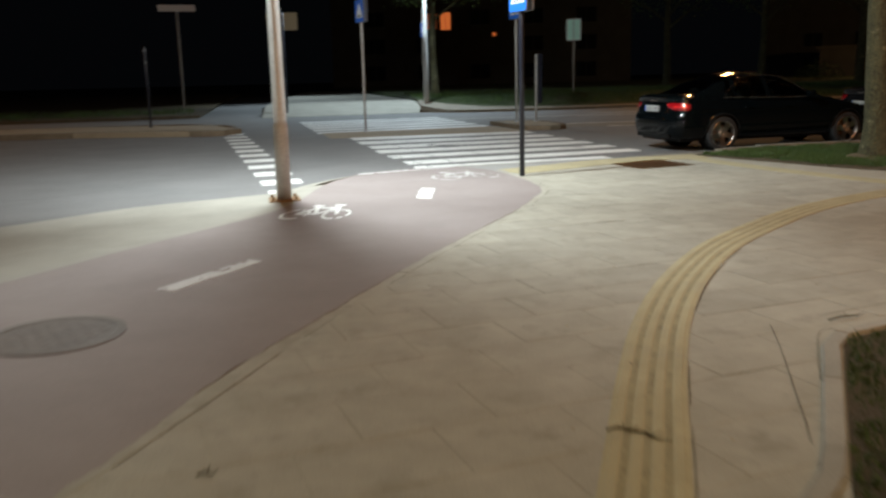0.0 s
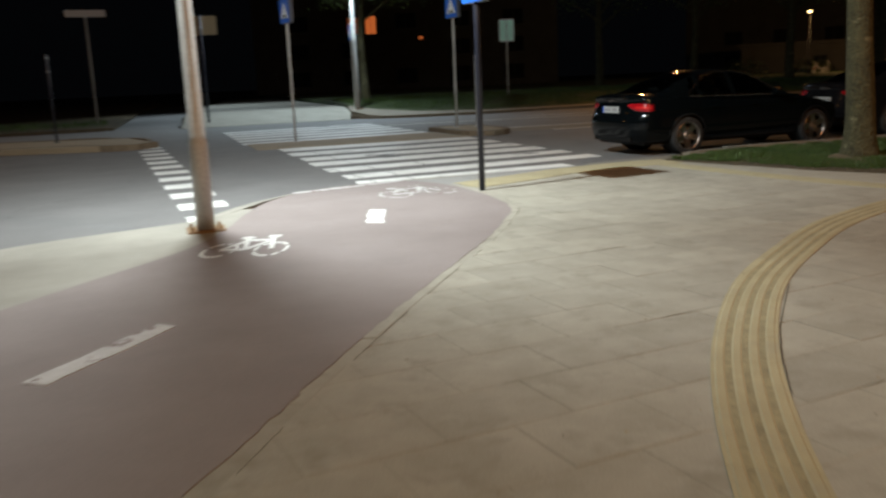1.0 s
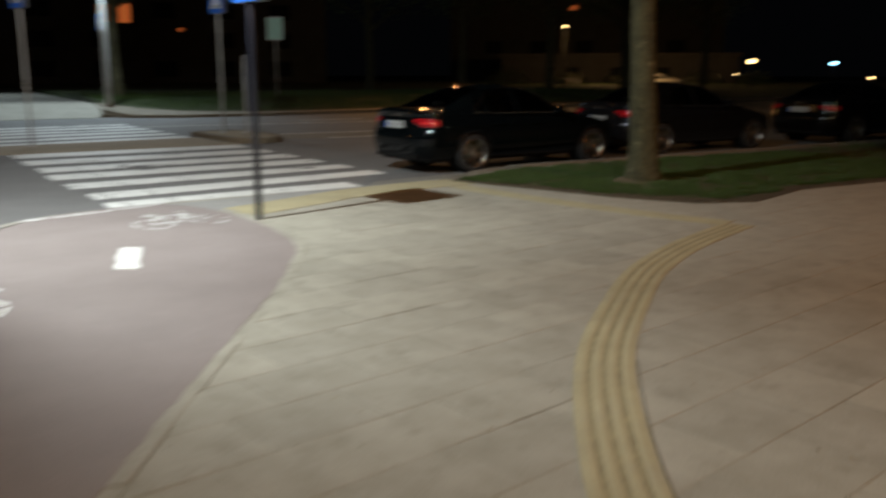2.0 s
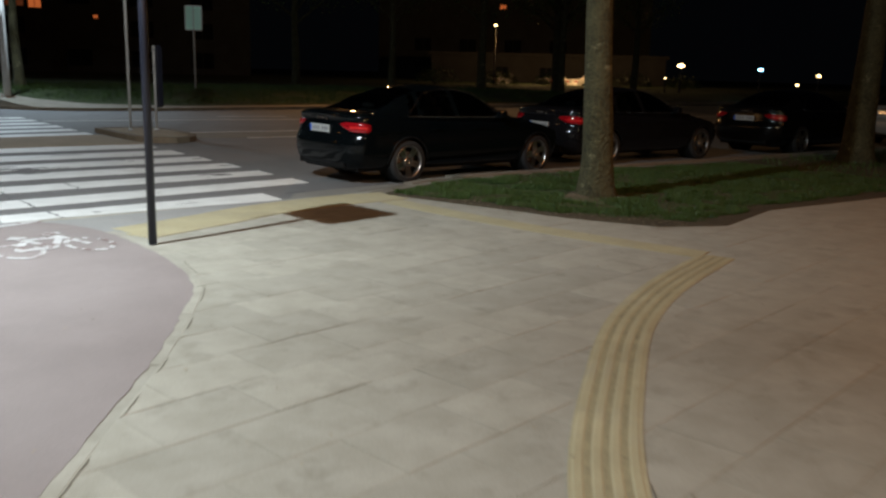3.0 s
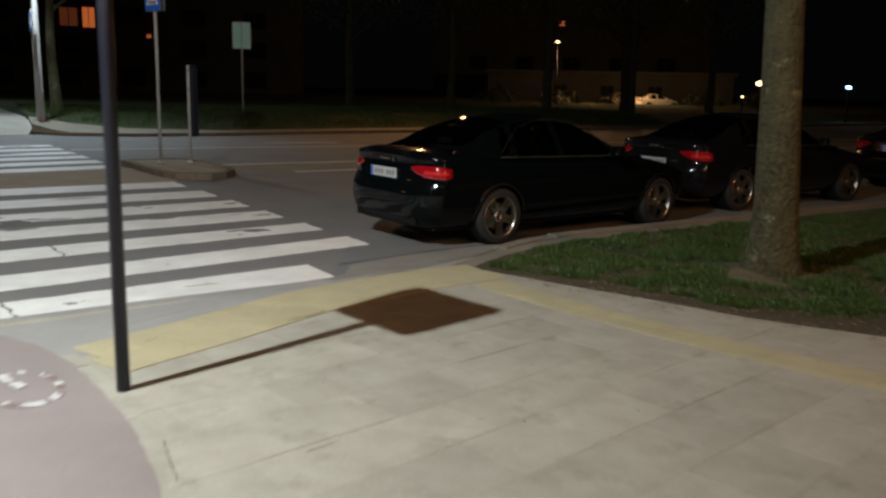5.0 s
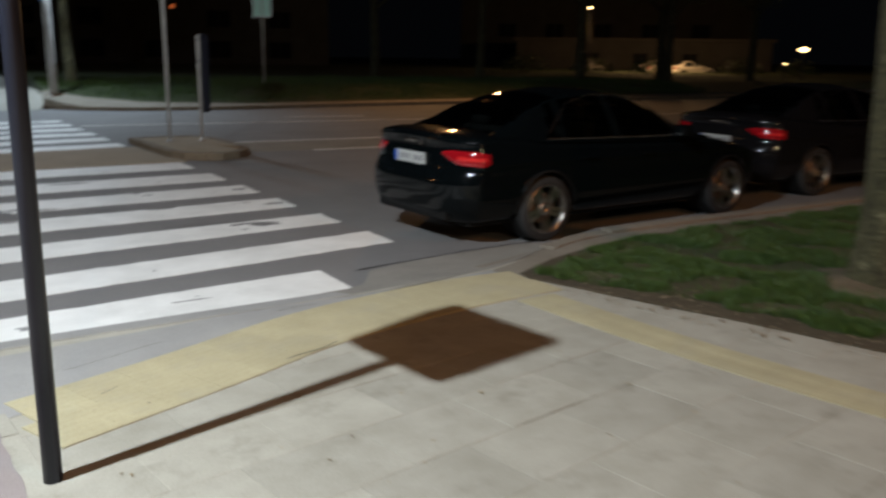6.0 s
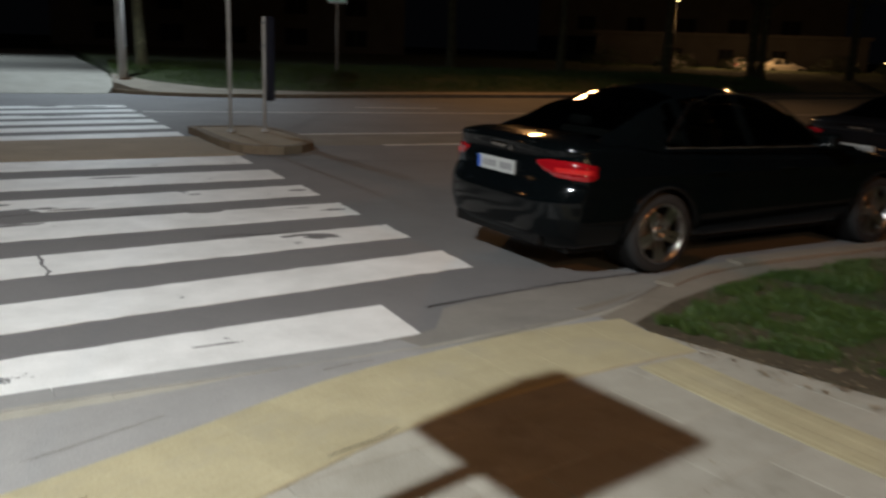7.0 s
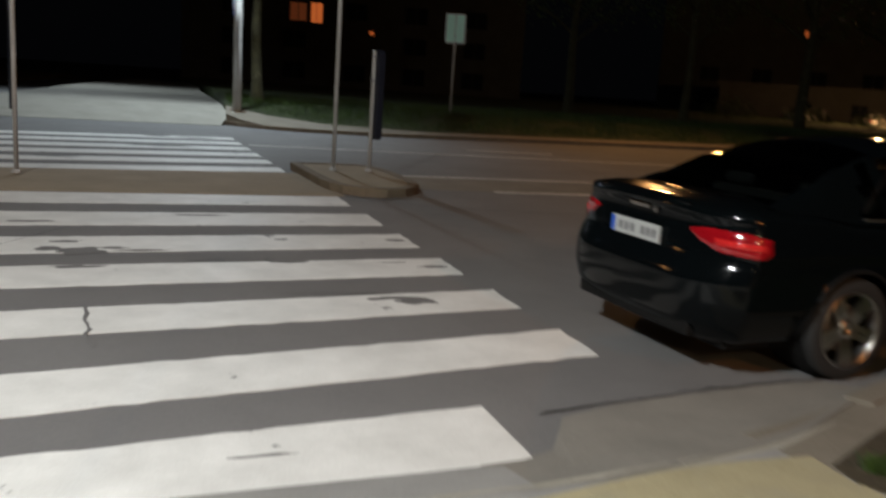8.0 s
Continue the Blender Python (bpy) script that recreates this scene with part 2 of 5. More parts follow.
def curve(points, step=0.25):
    """Smooth run of points through the given ones (Catmull-Rom), about step apart."""
    p = [Vector((a[0], a[1])) for a in points]
    p = [2 * p[0] - p[1]] + p + [2 * p[-1] - p[-2]]
    out = []
    for i in range(1, len(p) - 2):
        n = max(1, int((p[i + 1] - p[i]).length / step))
        for k in range(n):
            t = k / n
            out.append(0.5 * (2 * p[i] + (p[i + 1] - p[i - 1]) * t + (2 * p[i - 1] - 5 * p[i] + 4 * p[i + 1] - p[i + 2]) * t * t + (3 * p[i] - p[i - 1] - 3 * p[i + 1] + p[i + 2]) * t ** 3))
    out.append(p[-2])
    return [(v.x, v.y) for v in out]


def sheet(name, outline, top, depth, mat, label="", kind="structure", parent=None, category=""):
    """A flat slab with the given outline."""
    bm = bmesh.new()
    vs = [bm.verts.new((x, y, top)) for x, y in outline]
    f = bm.faces.new(vs)
    f.normal_update()
    if f.normal.z < 0:
        f.normal_flip()
    low = bmesh.ops.extrude_face_region(bm, geom=[f])
    bmesh.ops.translate(bm, vec=(0, 0, -depth), verts=[g for g in low["geom"] if isinstance(g, bmesh.types.BMVert)])
    bmesh.ops.triangulate(bm, faces=[f for f in bm.faces if len(f.verts) > 4])
    ob = part(name, bm, mat, parent)
    return tagged(ob, label, category, "", kind)


def ribbon(name, line, width, z0, z1, mat, parent=None, pieces=0.0, gap=0.006, start=0.0):
    """A strip of stones along a line: one mesh a stone when pieces is the stone's length."""
    pts = [Vector(p) for p in curve(line, 0.1)]
    acc, cut = [0.0], []
    for a, b in zip(pts, pts[1:]):
        acc.append(acc[-1] + (b - a).length)

    def at(d):
        d = min(max(d, 0), acc[-1] - 1e-6)
        i = max(k for k in range(len(acc)) if acc[k] <= d)
        i = min(i, len(pts) - 2)
        t = (d - acc[i]) / max(1e-9, acc[i + 1] - acc[i])
        p, q = pts[i].lerp(pts[i + 1], t), (pts[i + 1] - pts[i]).normalized()
        return p, Vector((-q.y, q.x))

    d, made = start, []
    size = pieces or acc[-1]
    while d < acc[-1] - 0.05:
        e = min(d + size - (gap if pieces else 0), acc[-1])
        n = max(1, int((e - d) / 0.25))
        bm = bmesh.new()
        rows = []
        dz = random.uniform(-0.002, 0.003) if pieces else 0
        for k in range(n + 1):
            p, side = at(d + (e - d) * k / n)
            a, b = p + side * width / 2, p - side * width / 2
            inset = side * min(0.008, width * 0.1)
            rows.append([bm.verts.new((*q, z)) for q, z in ((a, z0), (a, z1 - 0.006 + dz), (a - inset, z1 + dz), (b + inset, z1 + dz), (b, z1 - 0.006 + dz), (b, z0))])
        for r, s in zip(rows, rows[1:]):
            for k in range(5):
                bm.faces.new((r[k], r[k + 1], s[k + 1], s[k]))
        bm.faces.new(list(reversed(rows[0])))
        bm.faces.new(rows[-1])
        made.append(bm)
        d += size
    return made, at, acc[-1]

# ---- ground, road, footways ----
ROAD_Z = -0.06
sheet("ground", [(-400, -300), (400, -300), (400, 500), (-400, 500)], -0.14, 0.3, SOIL, "dark bare earth spreading to the horizon", category="ground")

near_edge = curve([(-9.0, -8.0), (-6.0, 1.0), (-3.4, 6.0), (-1.6, 8.3), (-0.36, 9.3), (0.7, 10.15), (1.86, 10.6), (2.6, 10.95), (3.2, 11.9), (3.9, 12.7), (4.8, 13.05), (6.4, 13.16), (8.3, 13.16), (9.0, 13.22), (9.8, 13.34), (10.4, 13.62), (11.0, 13.88), (11.6, 13.98), (14.5, 13.92), (22.0, 13.7), (60.0, 12.0)], 0.4)
road = sheet("road", near_edge + [(60.0, 36.3), (30.0, 36.5), (9.9, 36.7), (3.0, 36.7), (3.4, 50), (6.5, 85), (0, 85), (0, 38.3), (-60, 39.5), (-60, -8)], ROAD_Z, 0.2, ASPHALT, "worn grey asphalt carriageway with faded markings", category="road")

# pale concrete footway between the cycle track and the road
lane_near = curve([(-5.25, -8.5), (-3.1, -4.9), (-0.95, -1.29), (0.25, 0.73), (1.33, 2.66), (1.74, 3.53), (2.25, 4.36), (3.09, 5.67), (4.10, 7.15), (4.83, 8.19), (5.34, 9.03), (5.67, 9.68), (5.82, 10.49), (5.83, 11.3), (5.77, 12.1), (5.57, 12.7), (5.3, 13.05)], 0.07)
lane_near = [(x + 0.022 * noise.noise(Vector((x * 5, y * 5, 1))) + 0.016 * noise.noise(Vector((x * 17, y * 17, 4))) + 0.012, y - 0.5 * 0.016 * noise.noise(Vector((x * 17, y * 17, 9)))) for x, y in lane_near]
lane_far = curve([(-6.6, -2.5), (-4.2, 0.6), (-1.8, 3.7), (0.28, 6.43), (0.76, 7.11), (1.37, 7.92), (2.20, 9.0), (2.62, 9.9), (2.95, 11.0), (3.35, 11.95), (4.0, 12.72), (4.8, 13.02)], 0.2)
sheet("pavement_strip", near_edge[:near_edge.index(min(near_edge, key=lambda p: abs(p[0] - 3.2) + abs(p[1] - 11.9)))] + list(reversed([p for p in lane_far if p[1] < 11.5])), 0.0, 0.15, CONCRETE, "pale concrete footway beside the kerb", category="pavement")
sheet("cycle_track", lane_near + list(reversed(lane_far)), 0.004, 0.15, RED, "worn red asphalt cycle track", category="cycle track")


def holds(poly, x, y):
    inside = False
    for (x0, y0), (x1, y1) in zip(poly, poly[1:] + poly[:1]):
        if (y0 > y) != (y1 > y) and x < (x1 - x0) * (y - y0) / (y1 - y0) + x0:
            inside = not inside
    return inside


def clip(poly, corners):
    """The part of poly inside a convex outline given anticlockwise."""
    out = list(poly)
    for (ax, ay), (bx, by) in zip(corners, corners[1:] + corners[:1]):
        src, out = out, []
        for (px, py), (qx, qy) in zip(src, src[1:] + src[:1]):
            sp = (bx - ax) * (py - ay) - (by - ay) * (px - ax)
            sq = (bx - ax) * (qy - ay) - (by - ay) * (qx - ax)
            if sp >= 0:
                out.append((px, py))
            if (sp >= 0) != (sq >= 0):
                t = sp / (sp - sq)
                out.append((px + t * (qx - px), py + t * (qy - py)))
        if len(out) < 3:
            return []
    return out


# stones sloping down to the road along the crossing
mouth = [p for p in near_edge if 2.4 < p[0] < 8.75]
drop = thing("dropped_kerb", (0, 0, 0), "grey dropped kerb sloping to the road", "kerb", kind="structure")
for k, ((ax, ay), (bx, by)) in enumerate(zip(mouth, mouth[1:])):
    d = Vector((bx - ax, by - ay)).normalized()
    nx, ny = -d.y * 0.33, d.x * 0.33
    raw("kerb_stone", [(ax - nx * 0.1, ay - ny * 0.1, 0.003), (bx - nx * 0.1, by - ny * 0.1, 0.003), (bx + nx, by + ny, ROAD_Z + 0.002), (ax + nx, ay + ny, ROAD_Z + 0.002), (ax, ay, -0.15), (bx, by, -0.15), (bx + nx, by + ny, -0.15), (ax + nx, ay + ny, -0.15)], [(0, 1, 2, 3), (0, 4, 5, 1), (3, 2, 6, 7), (0, 3, 7, 4), (1, 5, 6, 2)], PATCHED if ax > 4.6 else KERB, drop)

# ---- paint on the road ----
def stripe(name, corners, mat, label, category="road marking", group="", top=ROAD_Z + 0.005, ragged=0.012):
    """A flat painted patch with slightly uneven edges, 5 mm thick."""
    pts = []
    for (x0, y0), (x1, y1) in zip(corners, corners[1:] + corners[:1]):
        n = max(1, int(math.hypot(x1 - x0, y1 - y0) / 0.12))
        pts += [(x0 + (x1 - x0) * k / n + random.uniform(-ragged, ragged), y0 + (y1 - y0) * k / n + random.uniform(-ragged, ragged)) for k in range(n)]
    return tagged(sheet(name, pts, top, 0.005, mat, label, ""), category=category, group=group, kind="structure")


STRIPES = ((13.48, 0.66, 0.085), (14.82, 0.57, 0.112), (15.97, 0.58, 0.082), (17.11, 0.68, 0.05), (18.32, 0.72, 0.05), (19.60, 0.80, 0.02), (21.06, 0.82, 0.01))
for i, (y, w, slope) in enumerate(STRIPES):
    x0, x1 = 4.82 + random.uniform(-0.05, 0.05), (8.47 if i == 0 else 9.60)
    drop_y = slope * (x1 - x0)
    stripe("zebra_stripe", [(x0, y - drop_y), (x1, y), (x1 + 0.03, y + w), (x0, y - drop_y + w + 0.06)], PAINT, "worn white painted zebra stripe on asphalt", group="near zebra stripes")
for i in range(6):
    y = 24.75 + 1.3 * i
    stripe("zebra_stripe", [(4.2, y - 0.55), (9.45, y), (9.45, y + 0.7), (4.2, y + 0.15)], PAINT, "white painted zebra stripe on asphalt", group="far zebra stripes")
for i in range(12):
    y = 10.95 + 1.28 * i
    x = 2.62 - 0.055 * (y - 11)
    stripe("crossing_block", [(x - 0.3, y), (x + 0.3, y + 0.07), (x + 0.28, y + 0.67), (x - 0.32, y + 0.6)], PAINT, "white painted block edging the cycle crossing", group="cycle crossing blocks")
def bare_patch(cx, cy, rx, ry, seed):
    """Where the paint has gone: an uneven patch of asphalt over a stripe."""
    g = random.Random(seed)
    pts = []
    for k in range(26):
        a = 2 * math.pi * k / 26
        r = 1 + 0.55 * noise.noise(Vector((math.cos(a) * 1.6, math.sin(a) * 1.6, seed * 3.7))) + g.uniform(-0.12, 0.12)
        pts.append((cx + rx * r * math.cos(a), cy + ry * r * math.sin(a)))
    sheet("bare_patch", pts, ROAD_Z + 0.0065, 0.001, ASPHALT, "bare asphalt patch worn through the paint", category="road wear")


for k, (x, y, rx, ry) in enumerate(((8.88, 16.26, 0.17, 0.08), (8.66, 16.36, 0.20, 0.05), (8.45, 16.56, 0.20, 0.04), (8.12, 16.60, 0.24, 0.025), (7.75, 17.80, 0.26, 0.07), (8.12, 17.76, 0.22, 0.10), (7.42, 17.82, 0.16, 0.04), (9.44, 17.42, 0.14, 0.045), (9.1, 17.62, 0.12, 0.02), (9.46, 18.68, 0.10, 0.05), (6.42, 18.24, 0.20, 0.16), (6.16, 18.34, 0.10, 0.09), (6.70, 18.36, 0.16, 0.05), (6.28, 18.66, 0.13, 0.05), (6.95, 18.24, 0.20, 0.04), (6.45, 17.60, 0.22, 0.06), (7.30, 13.78, 0.15, 0.013), (5.9, 19.75, 0.25, 0.05), (7.6, 20.2, 0.3, 0.04), (7.7, 31.6, 0.32, 0.16), (8.6, 31.45, 0.34, 0.14), (5.7, 26.3, 0.5, 0.10), (7.7, 29.0, 0.6, 0.12))):
    bare_patch(x, y, rx, ry, k)
for line in ([(5.86, 12.95), (5.74, 13.3), (5.66, 14.4), (5.58, 15.8), (5.48, 17.0), (5.44, 17.9), (5.3, 20.5)], [(5.12, 13.2), (5.05, 14.6), (4.92, 16.0)], [(6.50, 16.5), (6.52, 16.1), (6.54, 15.8), (6.56, 15.45)]):
    pts = curve(line, 0.07)
    bm = bmesh.new()
    last = None
    for x, y in pts:
        j, w = random.uniform(-0.018, 0.018), random.uniform(0.012, 0.035)
        pair = (bm.verts.new((x + j, y, ROAD_Z + 0.007)), bm.verts.new((x + j + w, y, ROAD_Z + 0.007)))
        if last:
            bm.faces.new((last[0], last[1], pair[1], pair[0]))
        last = pair
    tagged(part("road_crack", bm, ASPHALT), "dark crack cutting across the zebra paint", "crack", "", "structure")
# dashes and cycle symbols on the track
stripe("lane_dash", [(1.30, 5.62), (1.42, 5.52), (2.08, 6.36), (1.96, 6.46)], WORN, "faded white lane dash on red asphalt", top=0.009)
stripe("lane_dash", [(4.02, 9.55), (4.18, 9.45), (4.42, 10.35), (4.26, 10.45)], PAINT, "white lane dash on red asphalt", top=0.009)
stripe("lane_dash", [(-0.35, 3.35), (-0.23, 3.25), (0.43, 4.1), (0.31, 4.2)], WORN, "faded white lane dash on red asphalt", top=0.009)


def cycle_symbol(x, y, turn, s, tall, mat):
    """A painted bicycle: two rings, frame bars and handlebar, worn through."""
    bm = bmesh.new()
    for cx in (-0.55, 0.55):
        n = 28
        for k in range(n):
            if random.random() < 0.3:
                continue
            a, b = 2 * math.pi * k / n, 2 * math.pi * (k + 1) / n
            q = [bm.verts.new((cx + r * math.cos(t), r * math.sin(t), 0)) for r, t in ((0.29, a), (0.37, a), (0.37, b), (0.29, b))]
            bm.faces.new(q)
    for k, ((ax, ay), (bx, by)) in enumerate((((-0.55, 0), (-0.2, 0.5)), ((-0.2, 0.5), (0.35, 0.5)), ((0.35, 0.5), (0.0, 0.0)), ((0, 0), (-0.55, 0)), ((0, 0), (-0.28, 0.62)), ((0.55, 0), (0.30, 0.68)), ((-0.42, 0.64), (-0.12, 0.64)), ((-0.33, 0.56), (-0.27, 0.72)), ((0.16, 0.70), (0.46, 0.70)), ((0.26, 0.60), (0.33, 0.74)))):
        d = Vector((bx - ax, by - ay, 0)).normalized()
        p = Vector((-d.y, d.x, 0)) * 0.055
        bm.faces.new([bm.verts.new(v) for v in (Vector((ax, ay, 0.0006 + 0.0004 * k)) + p, Vector((ax, ay, 0.0006 + 0.0004 * k)) - p, Vector((bx, by, 0.0006 + 0.0004 * k)) - p, Vector((bx, by, 0.0006 + 0.0004 * k)) + p)])
    bmesh.ops.transform(bm, matrix=pose(x, y, 0.008, 0, 0, turn) @ Matrix.Diagonal((s, tall, 1, 1)), verts=bm.verts)
    tagged(part("cycle_symbol", bm, mat), "white painted bicycle symbol worn into red asphalt", "road marking", "", "structure")


cycle_symbol(2.72, 8.72, -20, 0.42, 0.90, PAINT)
cycle_symbol(5.18, 11.56, 4, 0.56, 0.93, WORN)
stripe("edge_line", [(3.75, 12.45), (5.4, 12.95), (5.4, 13.05), (3.7, 12.6)], WORN, "faded white edge line across the track mouth", top=0.009)

# ---- median ----
sheet("median_paving", [(4.3, 22.0), (9.75, 21.95), (9.62, 24.6), (4.3, 24.3)], ROAD_Z + 0.012, 0.1, SAND, "tan paved median between the zebra halves", category="median")


def island(name, outline, label, top=0.10):
    ob = thing(name, (0, 0, 0), label, "traffic island", kind="structure")
    sheet("infill", [(x, y) for x, y in outline], top - 0.01, 0.2, SAND, "", "", ob)
    stones, _, _ = ribbon("kerb", outline + outline[:1], 0.16, ROAD_Z - 0.05, top, DARKKERB, pieces=0.9)
    for bm in stones:
        part("kerb_stone", bm, DARKKERB, ob)
    return ob


island("island", [(9.68, 25.2), (9.72, 22.7), (10.02, 22.05), (10.5, 21.95), (10.95, 22.5), (11.05, 23.3), (10.9, 25.0)], "small tan island with a worn stone kerb", 0.07)
island("island", [(2.0, 25.6), (1.2, 28.6), (-3, 30.2), (-25, 30.8), (-25, 27.5), (-3, 26.6), (1.0, 25.0)], "long tan traffic island with a worn stone kerb")
sheet("worn_area", curve([(11.15, 22.9), (11.25, 24.5), (13.4, 24.25), (17.0, 23.9), (22.0, 23.5), (22.0, 22.1), (17.0, 22.5), (13.3, 22.7), (11.15, 22.9)], 0.5)[:-1], ROAD_Z + 0.003, 0.02, STRIP, "worn tan strip of road beyond the island", category="road")
for (a, b) in (((9.6, 29.9), (40, 25.9)), ((15.3, 30.9), (17.6, 30.5)), ((11.5, 24.6), (22, 23.75)), ((24, 23.6), (34, 22.9)), ((12.4, 22.65), (22, 21.9))):
    stripe("lane_line", [a, b, (b[0], b[1] + 0.15), (a[0], a[1] + 0.15)], LINE, "thin white lane line on asphalt")

# ---- far side: the ground rises a little behind the kerb ----
def rise(y):
    return 0.04 + 0.15 * min(max(y - 35.8, 0.0), 3.2)


def bank(name, outline, mat, label, category, lift=0.0, flush=False):
    """A sheet that follows the rising ground."""
    bm = bmesh.new()
    bm.faces.new([bm.verts.new((x, y, 0.0)) for x, y in outline])
    for y in (35.8, 37.6, 39.0):
        bmesh.ops.bisect_plane(bm, geom=bm.verts[:] + bm.edges[:] + bm.faces[:], plane_co=(0, y, 0), plane_no=(0, 1, 0))
    for v in bm.verts:
        v.co.z = ROAD_Z + 0.012 if flush and v.co.y < 36.6 else rise(v.co.y) + lift
    bmesh.ops.triangulate(bm, faces=bm.faces[:])
    low = bmesh.ops.extrude_face_region(bm, geom=bm.faces[:])
    bmesh.ops.translate(bm, vec=(0, 0, -0.6), verts=[g for g in low["geom"] if isinstance(g, bmesh.types.BMVert)])
    return tagged(part(name, bm, mat), label, category, "", "structure")


bank("pavement_far", [(3.0, 36.4), (9.7, 36.4), (10.0, 37.4), (10.2, 40), (11.0, 57), (13.0, 80), (8.0, 80), (5.0, 55)], CONCRETE, "pale concrete footway beyond the crossing", "pavement", -0.12, True)
bank("verge_far", [(10.05, 38.6), (11.2, 37.3), (12.8, 36.4), (16, 35.9), (22, 36.0), (60, 36.5), (200, 36.5), (200, 120), (13.2, 120), (11.6, 57), (10.5, 45)], FARTURF, "dark grass verge beyond the road", "grass", 0.02)
sheet("verge_far_left", [(0.4, 38.6), (-6, 38.4), (-200, 40), (-200, 120), (3.0, 120), (1.0, 60)], 0.06, 0.3, TURF, "dark grass verge beyond the road", category="grass")
FAR_EDGE = [(9.95, 37.2), (10.4, 36.3), (11.3, 35.5), (12.7, 34.95), (15.8, 34.7), (22, 35.0), (60, 35.5)]
bank("pavement_far_strip", curve(FAR_EDGE, 0.6) + [(60, 37.3), (22, 37.0), (16, 37.1), (13.0, 37.5), (11.3, 38.3), (10.2, 39.6)], STRIP, "narrow worn paved strip along the far kerb", "pavement", 0.008)
far_kerb = thing("kerb_far", (0, 0, 0), "worn stone kerb along the far side", "kerb", kind="structure")
for bm in ribbon("kerb", FAR_EDGE, 0.16, -0.15, 0.05, DARKKERB, pieces=1.0)[0]:
    part("kerb_stone", bm, DARKKERB, far_kerb)

# ---- near verge and kerb ----
VERGE = [(9.73, 13.0), (9.71, 12.84), (9.84, 12.45), (9.96, 12.1), (10.1, 11.7), (10.45, 10.4), (10.95, 9.4), (11.7, 9.05), (13.2, 9.45), (16, 9.25), (30, 8.1), (60, 5.0), (60, 11.6), (22.0, 13.3), (14.5, 13.56), (11.6, 13.58), (11.0, 13.49), (10.3, 13.27)]
sheet("verge", VERGE, 0.012, 0.2, TURF, "patchy green grass verge round the trees", category="grass")
sheet("pavement_edge", [(9.65, 12.9), (10.2, 13.1), (11.6, 13.45), (14.5, 13.4), (22.0, 13.1), (60, 11.4), (60, 11.9), (22.0, 13.55), (14.5, 13.77), (11.6, 13.81), (11.0, 13.73), (10.4, 13.51), (10.0, 13.36), (9.6, 13.2)], 0.006, 0.1, STRIP, "narrow worn concrete strip behind the kerb", category="pavement")
near_kerb = thing("kerb", (0, 0, 0), "pale stone kerb beside the parked cars", "kerb", kind="structure")
for k, bm in enumerate(ribbon("kerb", [(9.6, 13.36), (10.05, 13.46), (10.4, 13.58), (11.0, 13.80), (11.6, 13.88), (14.5, 13.84), (22.0, 13.62), (40.0, 12.8)], 0.16, -0.15, 0.045, STRIP, pieces=1.0)[0]):
    part("kerb_stone", bm, STRIP, near_kerb).location.z = (-0.05, -0.025)[k] if k < 2 else 0.0
lane_kerb = thing("track_edging", (0, 0, 0), "narrow concrete edging along the cycle track", "kerb", kind="structure")
edge_line = [(-1.0, -1.26), (1.33, 2.66), (2.28, 4.33), (3.11, 5.65), (4.11, 7.13), (4.84, 8.17), (5.36, 9.02), (5.69, 9.67), (5.86, 10.48), (5.88, 11.3), (5.82, 12.1)]
for bm in ribbon("edging", edge_line, 0.125, -0.1, 0.001, SLAB, pieces=1.0)[0]:
    part("edging_stone", bm, SLAB, lane_kerb)

# ---- upright things ----
def lamp_post(place, height, reach, label, mat=GALV, radius=0.085, aim=90.0, foot=0.0):
    ob = thing("street_lamp", (*place, foot), label, "street lamp", turn=aim - 90)
    bm = bmesh.new()
    lathe(bm, [(radius * 1.15, 0.02), (radius * 1.15, 0.9), (radius, 0.95), (radius * 0.55, height)], 24)
    part("pole", bm, mat, ob, smooth=True)
    bm = box(bmesh.new(), -0.19, 0.19, -0.19, 0.19, -0.03, 0.02, 0.006)
    base = part("base_plate", bm, RUST, ob, "rusty bolted base plate")
    for x in (-0.14, 0.14):
        for y in (-0.14, 0.14):
            part("bolt", lathe(bmesh.new(), [(0.018, 0.02), (0.018, 0.05), (0.010, 0.06)], 6, pose(x, y, 0)), RUST, base)
    bm = bmesh.new()
    tube(bm, [(0, 0, height - 0.1), (0, reach * 0.4, height + 0.04), (0, reach, height + 0.06)], 0.035)
    part("arm", bm, mat, ob, smooth=True)
    bm = box(bmesh.new(), -0.14, 0.14, reach - 0.1, reach + 0.42, height + 0.04, height + 0.11, 0.02)
    head = part("lamp_head", bm, SIGNGREY, ob)
    part("lens", box(bmesh.new(), -0.11, 0.11, reach + 0.12, reach + 0.38, height + 0.025, height + 0.038), LENS, head, "glowing white lens")
    return ob


def rounded(w, h, r, n=5):
    return [(sx * (w / 2 - r) + r * math.cos(a), sy * (h / 2 - r) + r * math.sin(a)) for sx, sy, a0 in ((1, 1, 0), (-1, 1, 90), (-1, -1, 180), (1, -1, 270)) for a in [radians(a0 + 90 * k / n) for k in range(n + 1)]]


def plate(bm, outline, y0, y1, z, x=0.0):
    """A flat plate in the local x-z plane between y0 and y1."""
    a = [bm.verts.new((x + p, y0, z + q)) for p, q in outline]
    b = [bm.verts.new((x + p, y1, z + q)) for p, q in outline]
    bm.faces.new(a)
    bm.faces.new(list(reversed(b)))
    for i in range(len(a)):
        bm.faces.new((a[i], a[(i + 1) % len(a)], b[(i + 1) % len(a)], b[i]))
    return bm


